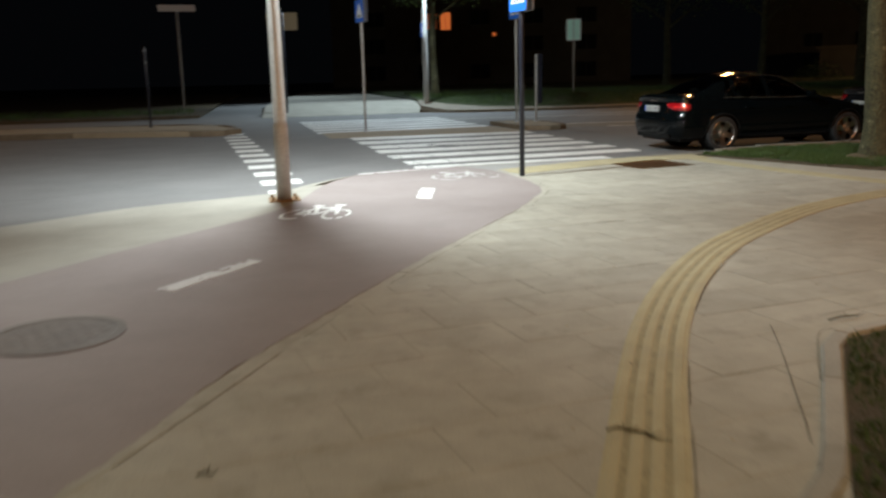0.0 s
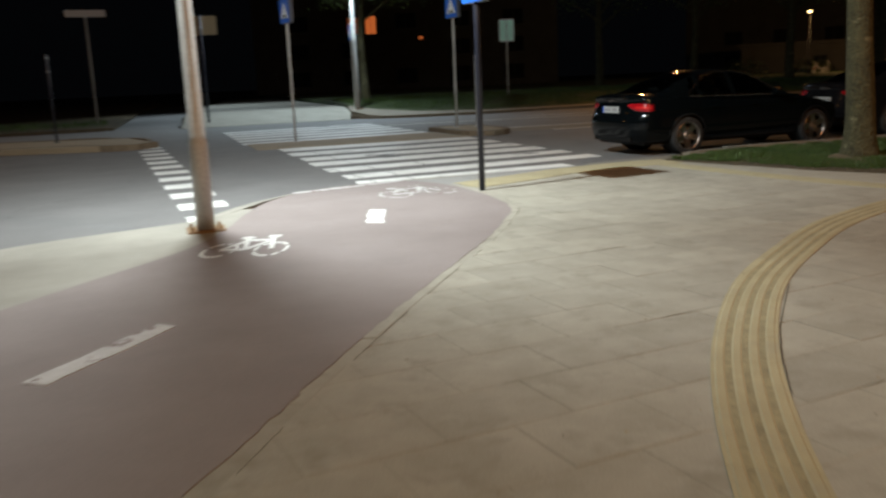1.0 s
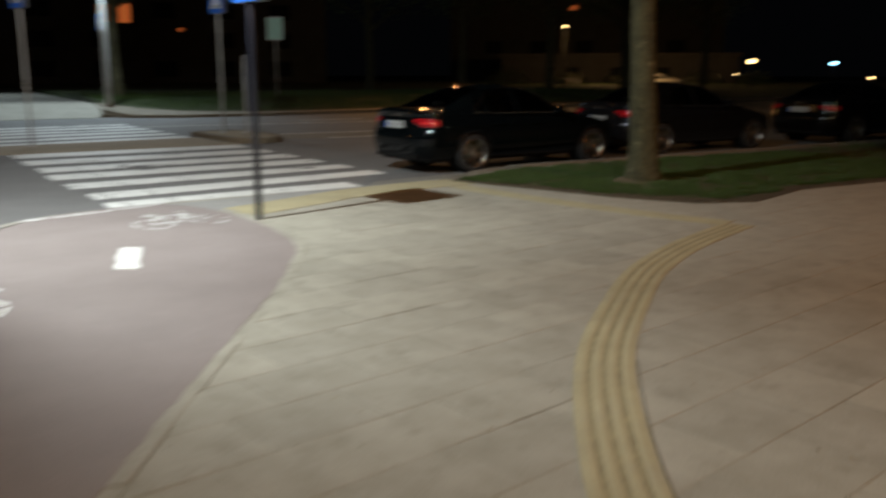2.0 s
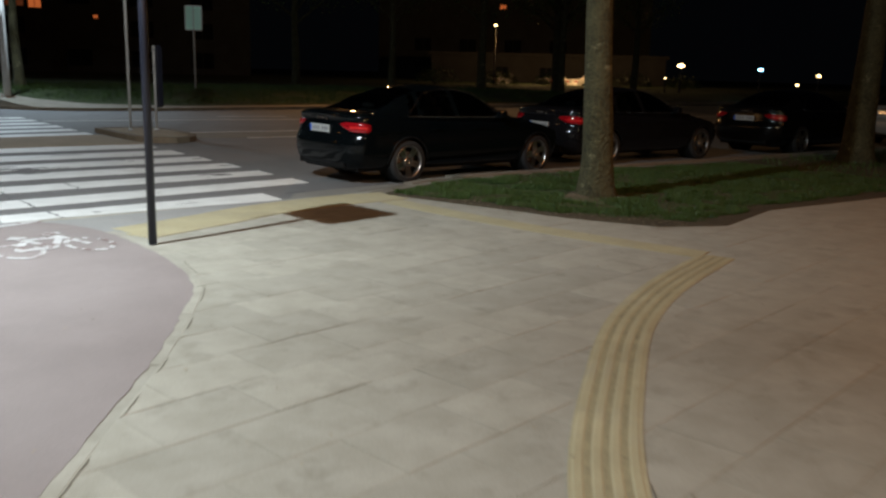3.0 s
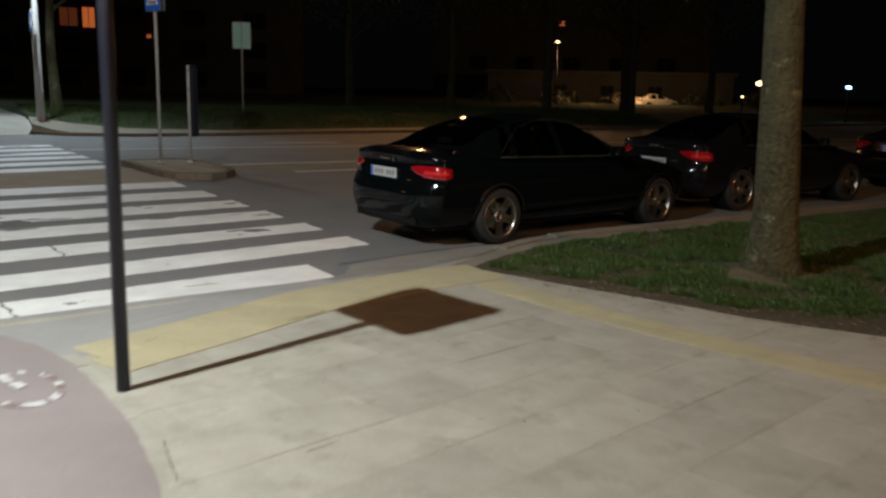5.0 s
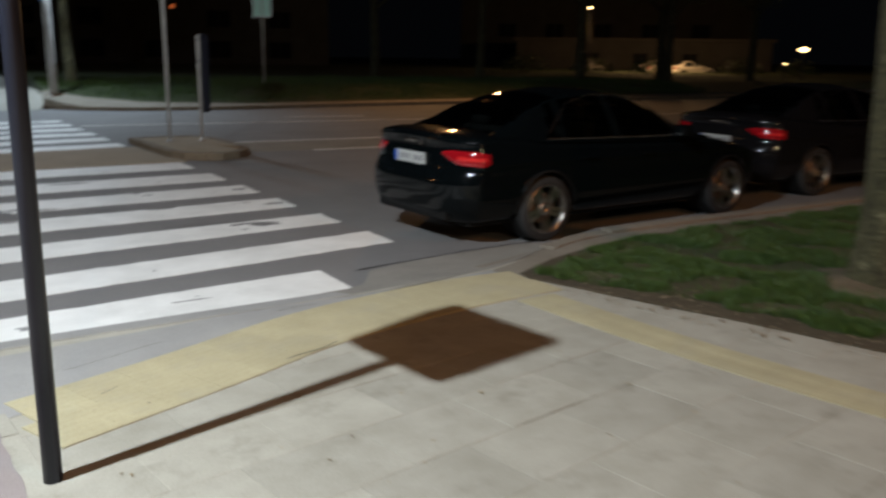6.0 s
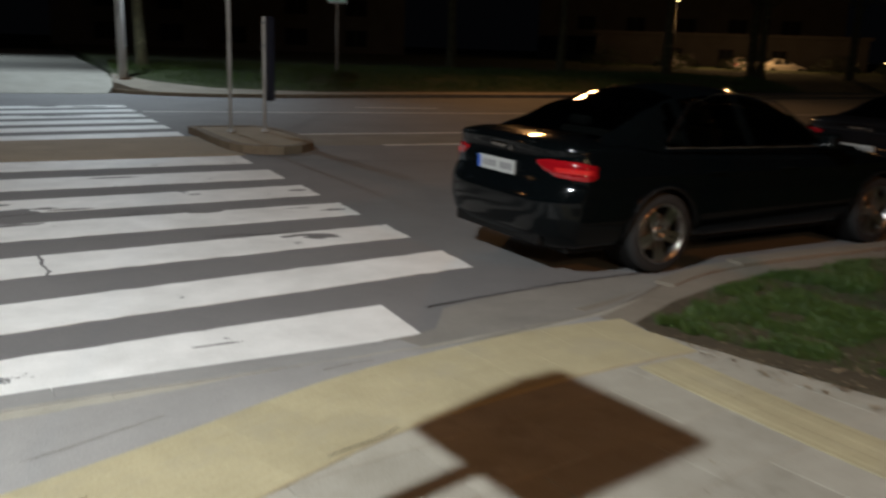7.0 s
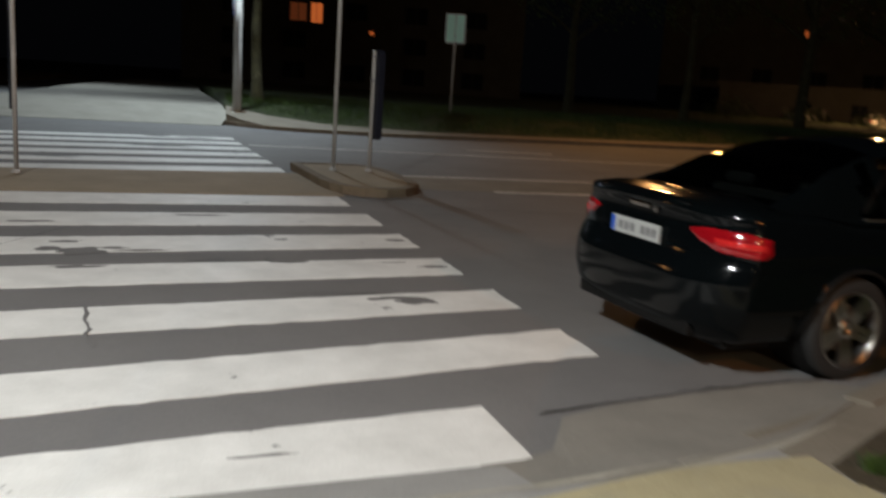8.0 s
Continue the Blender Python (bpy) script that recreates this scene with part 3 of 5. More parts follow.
def crossing_sign(ob, z, size, y=-0.05, face=BLUE, back=SIGNGREY, flip=1):
    """Blue square with a white triangle that stands on bars; a grey back."""
    board = part("sign_board", plate(bmesh.new(), rounded(size, size, 0.04), y, y + flip * 0.02, z), back, ob, "blue and white crossing sign")
    part("face", plate(bmesh.new(), rounded(size * 0.98, size * 0.98, 0.04), y - flip * 0.004, y - flip * 0.001, z), face, board)
    s = size
    part("triangle", plate(bmesh.new(), [(-0.38 * s, -0.30 * s), (0.38 * s, -0.30 * s), (0, 0.36 * s)], y - flip * 0.007, y - flip * 0.0045, z), SIGNWHITE, board)
    for k in range(3):
        part("bar", plate(bmesh.new(), rounded(0.09 * s, 0.12 * s, 0.01), y - flip * 0.0095, y - flip * 0.0075, z - 0.22 * s, (-0.16 + 0.16 * k) * s), BLACKTRIM, board)
    return board


def post(ob, height, radius, mat, foot=True):
    bm = lathe(bmesh.new(), [(radius, -0.02), (radius, height - 0.01), (radius * 0.8, height)], 16)
    part("post", bm, mat, ob, smooth=True)
    if foot:
        part("collar", lathe(bmesh.new(), [(radius + 0.035, -0.02), (radius + 0.03, 0.015), (radius + 0.004, 0.03)], 16), mat, ob)
    for z in (height - 0.12, height - 0.5):
        part("clamp", lathe(bmesh.new(), [(radius + 0.008, z), (radius + 0.008, z + 0.04)], 12), SIGNGREY, ob)


lamp_post(POLE, 6.5, -0.02, "tall grey steel street lamp on a rusty base plate", radius=0.08)
lamp_post((10.35, 37.7), 7.7, 0.6, "grey steel street lamp beyond the crossing", radius=0.10, aim=200, foot=rise(37.7))

sign = thing("crossing_sign", (5.955, 11.27, 0), "blue crossing sign on a slim dark steel post", "road sign", turn=-83)
post(sign, 2.91, 0.038, DARKSTEEL, False)
crossing_sign(sign, 2.61, 0.57, -0.055)
crossing_sign(sign, 2.61, 0.57, 0.055, flip=-1)

for (x, y, z, turn, h) in ((5.46, 23.5, 0.0, -75, 3.6), (10.1, 24.1, 0.09, -78, 3.6)):
    s = thing("crossing_sign", (x, y, z), "blue and white crossing sign on a grey post", "road sign", "median signs", turn)
    post(s, h, 0.032, GALV)
    crossing_sign(s, h - 0.33, 0.6, -0.05)
    crossing_sign(s, h - 0.33, 0.6, 0.05, flip=-1)

# ---- footway of slabs ----
WALKWAY = [(-5.2, -8.5), (-3.1, -4.9)] + [(x + 0.04, y - 0.03) for x, y in edge_line[:-1]] + [(5.84, 12.2), (5.5, 12.9), (5.2, 13.1)] + [p for p in near_edge if 5.2 < p[0] < 10.35] + [(10.42, 13.5), (9.83, 12.95), (9.88, 12.3), (10.10, 11.6), (10.53, 10.42), (11.02, 9.46), (11.7, 9.1), (13.2, 9.5), (16, 9.3), (30, 8.2), (60, 5.0), (60, -12), (-7.2, -12)]
PLANTER = [(5.05, 3.17), (4.08, 1.89), (3.35, 0.92), (3.2, -2.0), (9.0, -3.0), (9.0, 4.1), (6.5, 3.55), (5.4, 3.27)]
footway = sheet("pavement", WALKWAY, -0.0028, 0.15, JOINT, "worn beige concrete paving slabs", category="pavement")


sheet("planting_bed", PLANTER, 0.006, 0.1, TURF, "bare planting bed with thin grass beside the footway", category="planting bed")
bed_edge = thing("bed_edging", (0, 0, 0), "narrow concrete edging round the planting bed", "kerb", kind="structure")
for bm in ribbon("edging", [(9.0, 4.15), (6.5, 3.61), (5.4, 3.33), (5.03, 3.21), (4.7, 2.80), (4.04, 1.92), (3.3, 0.94), (3.15, -1.9)], 0.09, -0.1, 0.02, KERB, pieces=0.8)[0]:
    part("edging_stone", bm, KERB, bed_edge)

ROW, LONG, ANGLE = 0.452, 0.60, radians(8.0)
ca, sa = math.cos(ANGLE), math.sin(ANGLE)
whole = {}


def slab_mesh(outline):
    """A slab with chamfered upper edges, top at z = 0."""
    cx, cy = sum(p[0] for p in outline) / len(outline), sum(p[1] for p in outline) / len(outline)
    n = len(outline)
    inner = [(x + (cx - x) * 0.007, y + (cy - y) * 0.007) for x, y in outline]
    verts = [(x, y, -0.03) for x, y in outline] + [(x, y, -0.0012) for x, y in outline] + [(x, y, 0.0) for x, y in inner]
    faces = [tuple(range(2 * n, 3 * n))]
    for i in range(n):
        j = (i + 1) % n
        faces += [(i, j, n + j, n + i), (n + i, n + j, 2 * n + j, 2 * n + i)]
    return verts, faces


rest_v, rest_f, near_slabs = [], [], 0
rnd = random.Random(5)
for r in range(-32, 40):
    for c in range(-16, 36):
        u0, v0 = c * LONG + (LONG / 2 if r % 2 else 0), r * ROW
        g = 0.0018
        quad = [(u0 + g, v0 + g), (u0 + LONG - g, v0 + g), (u0 + LONG - g, v0 + ROW - g), (u0 + g, v0 + ROW - g)]
        quad = [(u * ca - v * sa, u * sa + v * ca) for u, v in quad]
        mx, my = sum(p[0] for p in quad) / 4, sum(p[1] for p in quad) / 4
        if not (-5 < mx < 22 and -6 < my < 14.5) or all(holds(PLANTER, *p) for p in quad):
            continue
        flags = [holds(WALKWAY, *p) for p in quad]
        if not any(flags):
            continue
        cut = not all(flags)
        shape = clip(WALKWAY, quad) if cut else quad
        if len(shape) < 3:
            continue
        dz, tx, ty = rnd.uniform(-0.001, 0.001), rnd.uniform(-0.14, 0.14), rnd.uniform(-0.1, 0.1)
        m = pose(mx, my, dz, tx, ty, 0)
        local = [(x - mx, y - my) for x, y in shape]
        if 3.0 < mx < 9.0 and 4.0 < my < 12.2 and near_slabs < 290:
            near_slabs += 1
            if cut or "slab" not in whole:
                v, f = slab_mesh(local)
                me = bpy.data.meshes.new("paving_slab")
                me.from_pydata(v, [], f)
                me.materials.append(SLAB)
                if not cut:
                    whole["slab"] = me
            ob = new("paving_slab", me if cut else whole["slab"])
            ob.parent = footway
            ob.matrix_basis = m
        else:
            v, f = slab_mesh(local)
            k = len(rest_v)
            rest_v += [tuple(m @ Vector(p)) for p in v]
            rest_f += [tuple(i + k for i in q) for q in f]
tagged(raw("paving_slabs", rest_v, rest_f, SLAB, footway), kind="stuff")


# ---- tactile paving ----
def tactile(name, line, width, size, label, ribs=4, z=0.006, high=0.006, grimy=False):
    ob = thing(name, (0, 0, 0), label, "tactile paving", kind="structure")
    _, at, total = ribbon("t", line, width, -0.05, z, YELLOW)
    d = 0.0
    while d < total - 0.05:
        e = min(d + size - 0.002, total)
        verts, faces = [], []
        prof = [(-0.5, -0.03), (-0.5, 0.0)]
        for k in range(ribs):
            c0 = -0.5 + (k + 0.5) / ribs
            prof += [(c0 - 0.31 / ribs, 0.0), (c0 - 0.20 / ribs, high), (c0 + 0.20 / ribs, high), (c0 + 0.31 / ribs, 0.0)]
        prof += [(0.5, 0.0), (0.5, -0.03)]
        dz = rnd.uniform(-0.0006, 0.0006)
        for q in (d, (d + e) / 2, e):
            p, side = at(q)
            verts += [(p.x - side.x * a * width, p.y - side.y * a * width, z + h + dz) for a, h in prof]
        n = len(prof)
        for b in range(2):
            faces += [(b * n + i, b * n + i + 1, (b + 1) * n + i + 1, (b + 1) * n + i) for i in range(n - 1)]
        faces += [tuple(range(n)), tuple(range(3 * n - 1, 2 * n - 1, -1))]
        tile = raw("tactile_tile", verts, faces, YELLOW, ob)
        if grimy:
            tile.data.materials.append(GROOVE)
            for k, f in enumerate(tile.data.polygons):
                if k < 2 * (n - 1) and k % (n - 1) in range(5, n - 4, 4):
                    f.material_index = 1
        d += size
    return ob


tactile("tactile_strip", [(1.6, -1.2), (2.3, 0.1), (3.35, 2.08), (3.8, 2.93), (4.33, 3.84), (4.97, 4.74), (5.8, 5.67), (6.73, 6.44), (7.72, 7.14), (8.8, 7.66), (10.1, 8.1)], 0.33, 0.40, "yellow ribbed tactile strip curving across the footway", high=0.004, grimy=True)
tactile("tactile_strip", [(10.06, 8.22), (9.79, 9.3), (9.57, 10.5), (9.46, 11.5), (9.41, 12.44)], 0.34, 0.17, "yellow tactile strip leading to the crossing", 2, high=0.0025)
for k in (0, 1):
    off = 0.351 * k
    tactile("tactile_band", [(5.98 - 0.04 * k, 11.72 + off), (6.3, 11.84 + off), (6.9, 12.06 + off), (7.7, 12.38 + off), (8.5, 12.55 + off), (9.15, 12.62 + off), (9.72, 12.64 + off * 0.85)], 0.35, 0.30, "yellow tactile warning band behind the dropped kerb", 6, high=0.0025)

ramp_in, ramp_out = curve([(8.2, 13.10), (8.62, 13.12), (9.0, 13.17), (9.8, 13.32), (10.4, 13.6), (10.9, 13.82)], 0.2), curve([(8.2, 13.50), (8.60, 13.56), (8.85, 13.92), (9.2, 14.02), (9.9, 14.1), (10.5, 14.14), (11.0, 14.10)], 0.2)
n = min(len(ramp_in), len(ramp_out))
verts = [(*ramp_in[k], 0.004) for k in range(n)] + [((ramp_in[k][0] + ramp_out[k][0]) / 2, (ramp_in[k][1] + ramp_out[k][1]) / 2, -0.036) for k in range(n)] + [(*ramp_out[k], ROAD_Z + 0.003) for k in range(n)]
tagged(raw("road_patch", verts, [(r * n + k, r * n + k + 1, (r + 1) * n + k + 1, (r + 1) * n + k) for r in range(2) for k in range(n - 1)], RAMP), "worn patched asphalt sloping to the dropped kerb", "road", "", "structure")
for line in ([(8.75, 13.97), (9.2, 14.03), (9.9, 14.12), (10.9, 14.16)], [(4.9, 13.2), (6.0, 13.28), (7.4, 13.33)], [(4.9, 14.4), (5.6, 15.3), (5.2, 17.2), (6.3, 19.5)], [(9.7, 21.6), (11.5, 20.8), (14.0, 20.2)], [(-1.2, 11.8), (0.1, 12.6), (0.3, 14.0), (1.2, 14.6)]):
    pts = curve(line, 0.06)
    bm = bmesh.new()
    last = None
    for x, y in pts:
        j, w = rnd.uniform(-0.02, 0.02), rnd.uniform(0.006, 0.022)
        pair = (bm.verts.new((x + j, y + j, ROAD_Z + 0.0065)), bm.verts.new((x + j, y + j + w, ROAD_Z + 0.0065)))
        if last:
            bm.faces.new((last[0], pair[0], pair[1], last[1]))
        last = pair
    tagged(part("road_crack", bm, BLACKTRIM), "thin dark crack in the asphalt", "crack", "", "structure")

base = [(5.6, 11.95), (6.3, 12.17), (6.9, 12.42), (7.7, 12.72), (8.5, 12.92), (9.15, 13.0), (9.7, 13.05), (9.75, 13.24), (9.0, 13.14), (8.3, 13.12), (7.4, 13.12), (6.9, 13.07), (6.3, 13.02), (5.7, 12.98), (5.15, 12.95), (5.3, 12.5)]
tagged(sheet("pavement_patch", [(x + rnd.uniform(-0.02, 0.02), y + rnd.uniform(-0.01, 0.01)) for x, y in curve(base, 0.1)], 0.0022, 0.02, PATCHED, "smooth pale asphalt patch behind the dropped kerb", ""), category="pavement", kind="structure")

# manhole cover on the cycle track
cover = thing("manhole_cover", (0.82, 4.62, 0.006), "round worn iron manhole cover in the cycle track", "manhole cover", turn=20)
part("rim", lathe(bmesh.new(), [(0.40, -0.03), (0.40, 0.006), (0.345, 0.006), (0.345, 0.0)], 40, cap=False), IRON, cover)
part("lid", lathe(bmesh.new(), [(0.34, -0.03), (0.34, 0.003), (0.335, 0.005)], 40), IRON, cover)
for i in range(-3, 4):
    for j in range(-3, 4):
        if math.hypot(i, j) < 3.3:
            part("stud", box(bmesh.new(), i * 0.085 - 0.025, i * 0.085 + 0.025, j * 0.085 - 0.025, j * 0.085 + 0.025, 0.002, 0.007), IRON, cover)

# dirt and moss gathered in open joints and cracks of the slabs
DIRT = surface("joint_dirt", (0.045, 0.037, 0.022), (0.10, 0.084, 0.055), 0.95, 60, 6.0, 0.3, 0.003, 0.5)


def seam(line, widest, label, gaps=0.25, z=0.0032):
    pts = curve(line, 0.035)
    bm = bmesh.new()
    last = None
    for k, (x, y) in enumerate(pts):
        a, b = pts[max(0, k - 1)], pts[min(len(pts) - 1, k + 1)]
        d = Vector((b[0] - a[0], b[1] - a[1])).normalized()
        n_ = noise.noise(Vector((x * 1.7, y * 1.7, 3.0))) * 0.5 + 0.5
        if n_ < gaps:
            last = None
            continue
        w = widest * (0.3 + 0.7 * n_) * rnd.uniform(0.5, 1.0)
        j = rnd.uniform(-0.003, 0.003)
        pair = (bm.verts.new((x - d.y * (j - w / 2), y + d.x * (j - w / 2), z)), bm.verts.new((x - d.y * (j + w / 2), y + d.x * (j + w / 2), z)))
        if last:
            bm.faces.new((last[0], pair[0], pair[1], last[1]))
        last = pair
    tagged(part("pavement_crack", bm, DIRT), label, "crack", "", "structure")


def beside(line, off):
    out = []
    for k, (x, y) in enumerate(line):
        a, b = line[max(0, k - 1)], line[min(len(line) - 1, k + 1)]
        d = Vector((b[0] - a[0], b[1] - a[1])).normalized()
        out.append((x + d.y * off, y - d.x * off))
    return out


seam([(4.05, 2.07), (4.13, 2.21), (4.32, 2.55), (4.63, 3.11), (4.86, 3.55)], 0.011, "dark open crack between worn slabs", 0.1)
seam([(4.40, 2.42), (4.53, 2.65), (4.75, 2.98), (5.02, 3.33), (5.16, 3.38)], 0.010, "dark open crack between worn slabs", 0.1)
seam([(5.22, 3.62), (5.42, 3.67), (5.8, 3.74)], 0.010, "dark open crack between worn slabs", 0.1)
seam([(5.67, 9.56), (5.75, 9.58), (5.86, 9.60)], 0.014, "short dark crack across the edging", 0.0, 0.0095)
seam([(7.33, 12.10), (7.45, 12.14), (7.58, 12.17), (7.72, 12.24)], 0.016, "dark crack across the yellow tiles", 0.0, 0.0105)
seam([(6.21, 12.56), (6.39, 12.62), (6.59, 12.70), (6.81, 12.78)], 0.008, "dark crack along the asphalt patch", 0.0, 0.0075)
seam([(6.32, 12.10), (6.42, 12.17)], 0.010, "dark crack across the yellow tiles", 0.0, 0.0105)
seam([(7.66, 13.02), (7.80, 13.05), (7.95, 13.05)], 0.012, "dark crack along the asphalt patch", 0.0, 0.0075)
seam([(6.45, 9.97), (6.65, 10.01)], 0.010, "dirt-filled joint between worn slabs", 0.1)
seam(beside(edge_line[1:9], 0.070), 0.009, "dark gap behind the narrow edging", 0.45, 0.004)
STRIPLINE = [(1.6, -1.2), (2.3, 0.1), (3.35, 2.08), (3.8, 2.93), (4.33, 3.84), (4.97, 4.74), (5.8, 5.67)]
seam(beside(STRIPLINE, 0.175), 0.009, "dark gap beside the tactile strip", 0.35)
# dirt lying in the long joints of the slab rows
for r in range(4, 27):
    v = r * ROW
    for q in range(3):
        u = rnd.uniform(2.5, 11.0)
        run = [((u + s) * ca - v * sa, (u + s) * sa + v * ca) for s in (0.0, 0.25, rnd.uniform(0.35, 0.7))]
        if all(holds(WALKWAY, *p) and not holds(PLANTER, *p) for p in run) and all(-1 < p[1] < 11.7 for p in run):
            seam(run, rnd.uniform(0.003, 0.007), "dirt-filled joint between worn slabs", 0.3)

# twigs lying on the slabs
for x, y, turn, s in ((3.40, 2.39, -8, 0.07), (3.47, 2.30, -52, 0.09), (1.75, 2.45, 5, 0.04), (5.35, 3.52, 12, 0.16)):
    bm = bmesh.new()
    tube(bm, [(-s, 0, 0.016), (-s * 0.3, 0.015, 0.018), (s * 0.4, -0.012, 0.016), (s, 0.02, 0.014)], [0.004, 0.005, 0.004, 0.002], 6)
    tube(bm, [(0, 0.0, 0.017), (s * 0.3, 0.07, 0.016)], [0.003, 0.0015], 5)
    ob = tagged(part("twig", bm, BARK), "thin dry brown twig lying on the paving", "twig")
    ob.matrix_world = pose(x, y, 0.0, 0, 0, turn)


# ---- grass ----
def grass(name, outline, count, tall, z, label, seed, clump=1.6, bare=0.42, ground=None, ragged=0.0):
    g = random.Random(seed)
    xs, ys = [p[0] for p in outline], [p[1] for p in outline]
    verts, faces = [], []
    tries = 0
    while len(faces) < count and tries < count * 12:
        tries += 1
        x, y = g.uniform(min(xs), max(xs)), g.uniform(min(ys), max(ys))
        if not holds(outline, x, y):
            continue
        if ragged:
            r = ragged * max(0.0, 0.45 + 1.1 * noise.noise(Vector((x * 2.1, y * 2.1, 7.0))) + 0.5 * noise.noise(Vector((x * 7.0, y * 7.0, 2.0))))
            if not (holds(outline, x - r, y) and holds(outline, x, y - r) and holds(outline, x - 0.5 * r, y + 0.6 * r)):
                continue
        d = noise.noise(Vector((x * clump, y * clump, seed))) * 0.5 + 0.5
        if d < bare and g.random() < 0.85:
            continue
        h = tall * g.uniform(0.45, 1.0) * (0.4 + 1.1 * d)
        a, lean = g.uniform(0, 6.283), g.uniform(0.1, 0.7) * h
        w = g.uniform(0.002, 0.0045) * (1 + tall * 5)
        dx, dy = math.cos(a), math.sin(a)
        k = len(verts)
        z = ground(y) if ground else z
        verts += [(x - dy * w, y + dx * w, z - 0.01), (x + dy * w, y - dx * w, z - 0.01), (x + dx * lean * 0.4 + dy * w * 0.7, y + dy * lean * 0.4 - dx * w * 0.7, z + h * 0.6), (x + dx * lean, y + dy * lean, z + h)]
        faces += [(k, k + 1, k + 2), (k, k + 2, k + 3)]
    return tagged(raw(name, verts, faces, BLADE), label, "grass", "", "stuff")


grass("grass", [(9.80, 12.96), (9.82, 12.82), (9.93, 12.5), (10.06, 12.1), (10.22, 11.7), (10.60, 10.5), (11.1, 9.6), (11.8, 9.2), (13.2, 9.6), (18, 9.4), (18, 13.3), (14.5, 13.54), (11.6, 13.55), (11.0, 13.46), (10.35, 13.24)], 240000, 0.06, 0.012, "patchy short green grass on the verge", 3, 2.3, 0.46, None, 0.15)
grass("grass", [(18, 9.5), (40, 7.8), (40, 12.4), (18, 13.3)], 20000, 0.12, 0.012, "dark green grass further along the verge", 4)
grass("grass", [(10.2, 38.9), (11.4, 37.5), (12.9, 36.6), (16, 36.1), (24, 36.2), (40, 36.5), (40, 45), (11.2, 48)], 70000, 0.22, 0.06, "dark green grass beyond the road", 5, 0.7, 0.36, rise)
grass("grass", [(0, 39.0), (-8, 38.8), (-45, 40.4), (-45, 46), (0, 45)], 15000, 0.28, 0.06, "dark green grass beyond the side road", 6, 0.7)
grass("grass", [(5.05, 3.15), (4.1, 1.9), (3.35, 0.95), (3.3, -1), (6.5, -1), (8.5, 4.0), (5.3, 3.22)], 45000, 0.05, 0.006, "thin sparse grass in the planting bed", 7, 2.0, 0.4)

# dry leaves and crumbs scattered along the edges
g = random.Random(9)
verts, faces = [], []
for k in range(700):
    if k < 450:
        t = g.random()
        x, y = 9.95 + g.uniform(-0.25, 0.5) + 1.1 * max(0, (12.4 - (9.2 + 3.6 * t)) / 3.2) ** 1.4, 9.2 + 3.6 * t
        z = 0.012
    else:
        x, y, z = g.uniform(3, 10), g.uniform(2, 12), 0.006
    s, a = g.uniform(0.006, 0.02) * (1 if k < 450 else 0.6), g.uniform(0, 6.283)
    n = len(verts)
    verts += [(x + s * math.cos(a + q), y + s * math.sin(a + q), z + 0.003 + g.uniform(0, 0.004)) for q in (0, 1.4, 3.1, 4.6)]
    faces.append((n, n + 1, n + 2, n + 3))
LITTER = leaf_material("dry_litter", (0.06, 0.04, 0.02), (0.30, 0.24, 0.15))
tagged(raw("leaf_litter", verts, faces, LITTER), "dry leaf crumbs scattered over the slabs", "litter", "", "stuff")


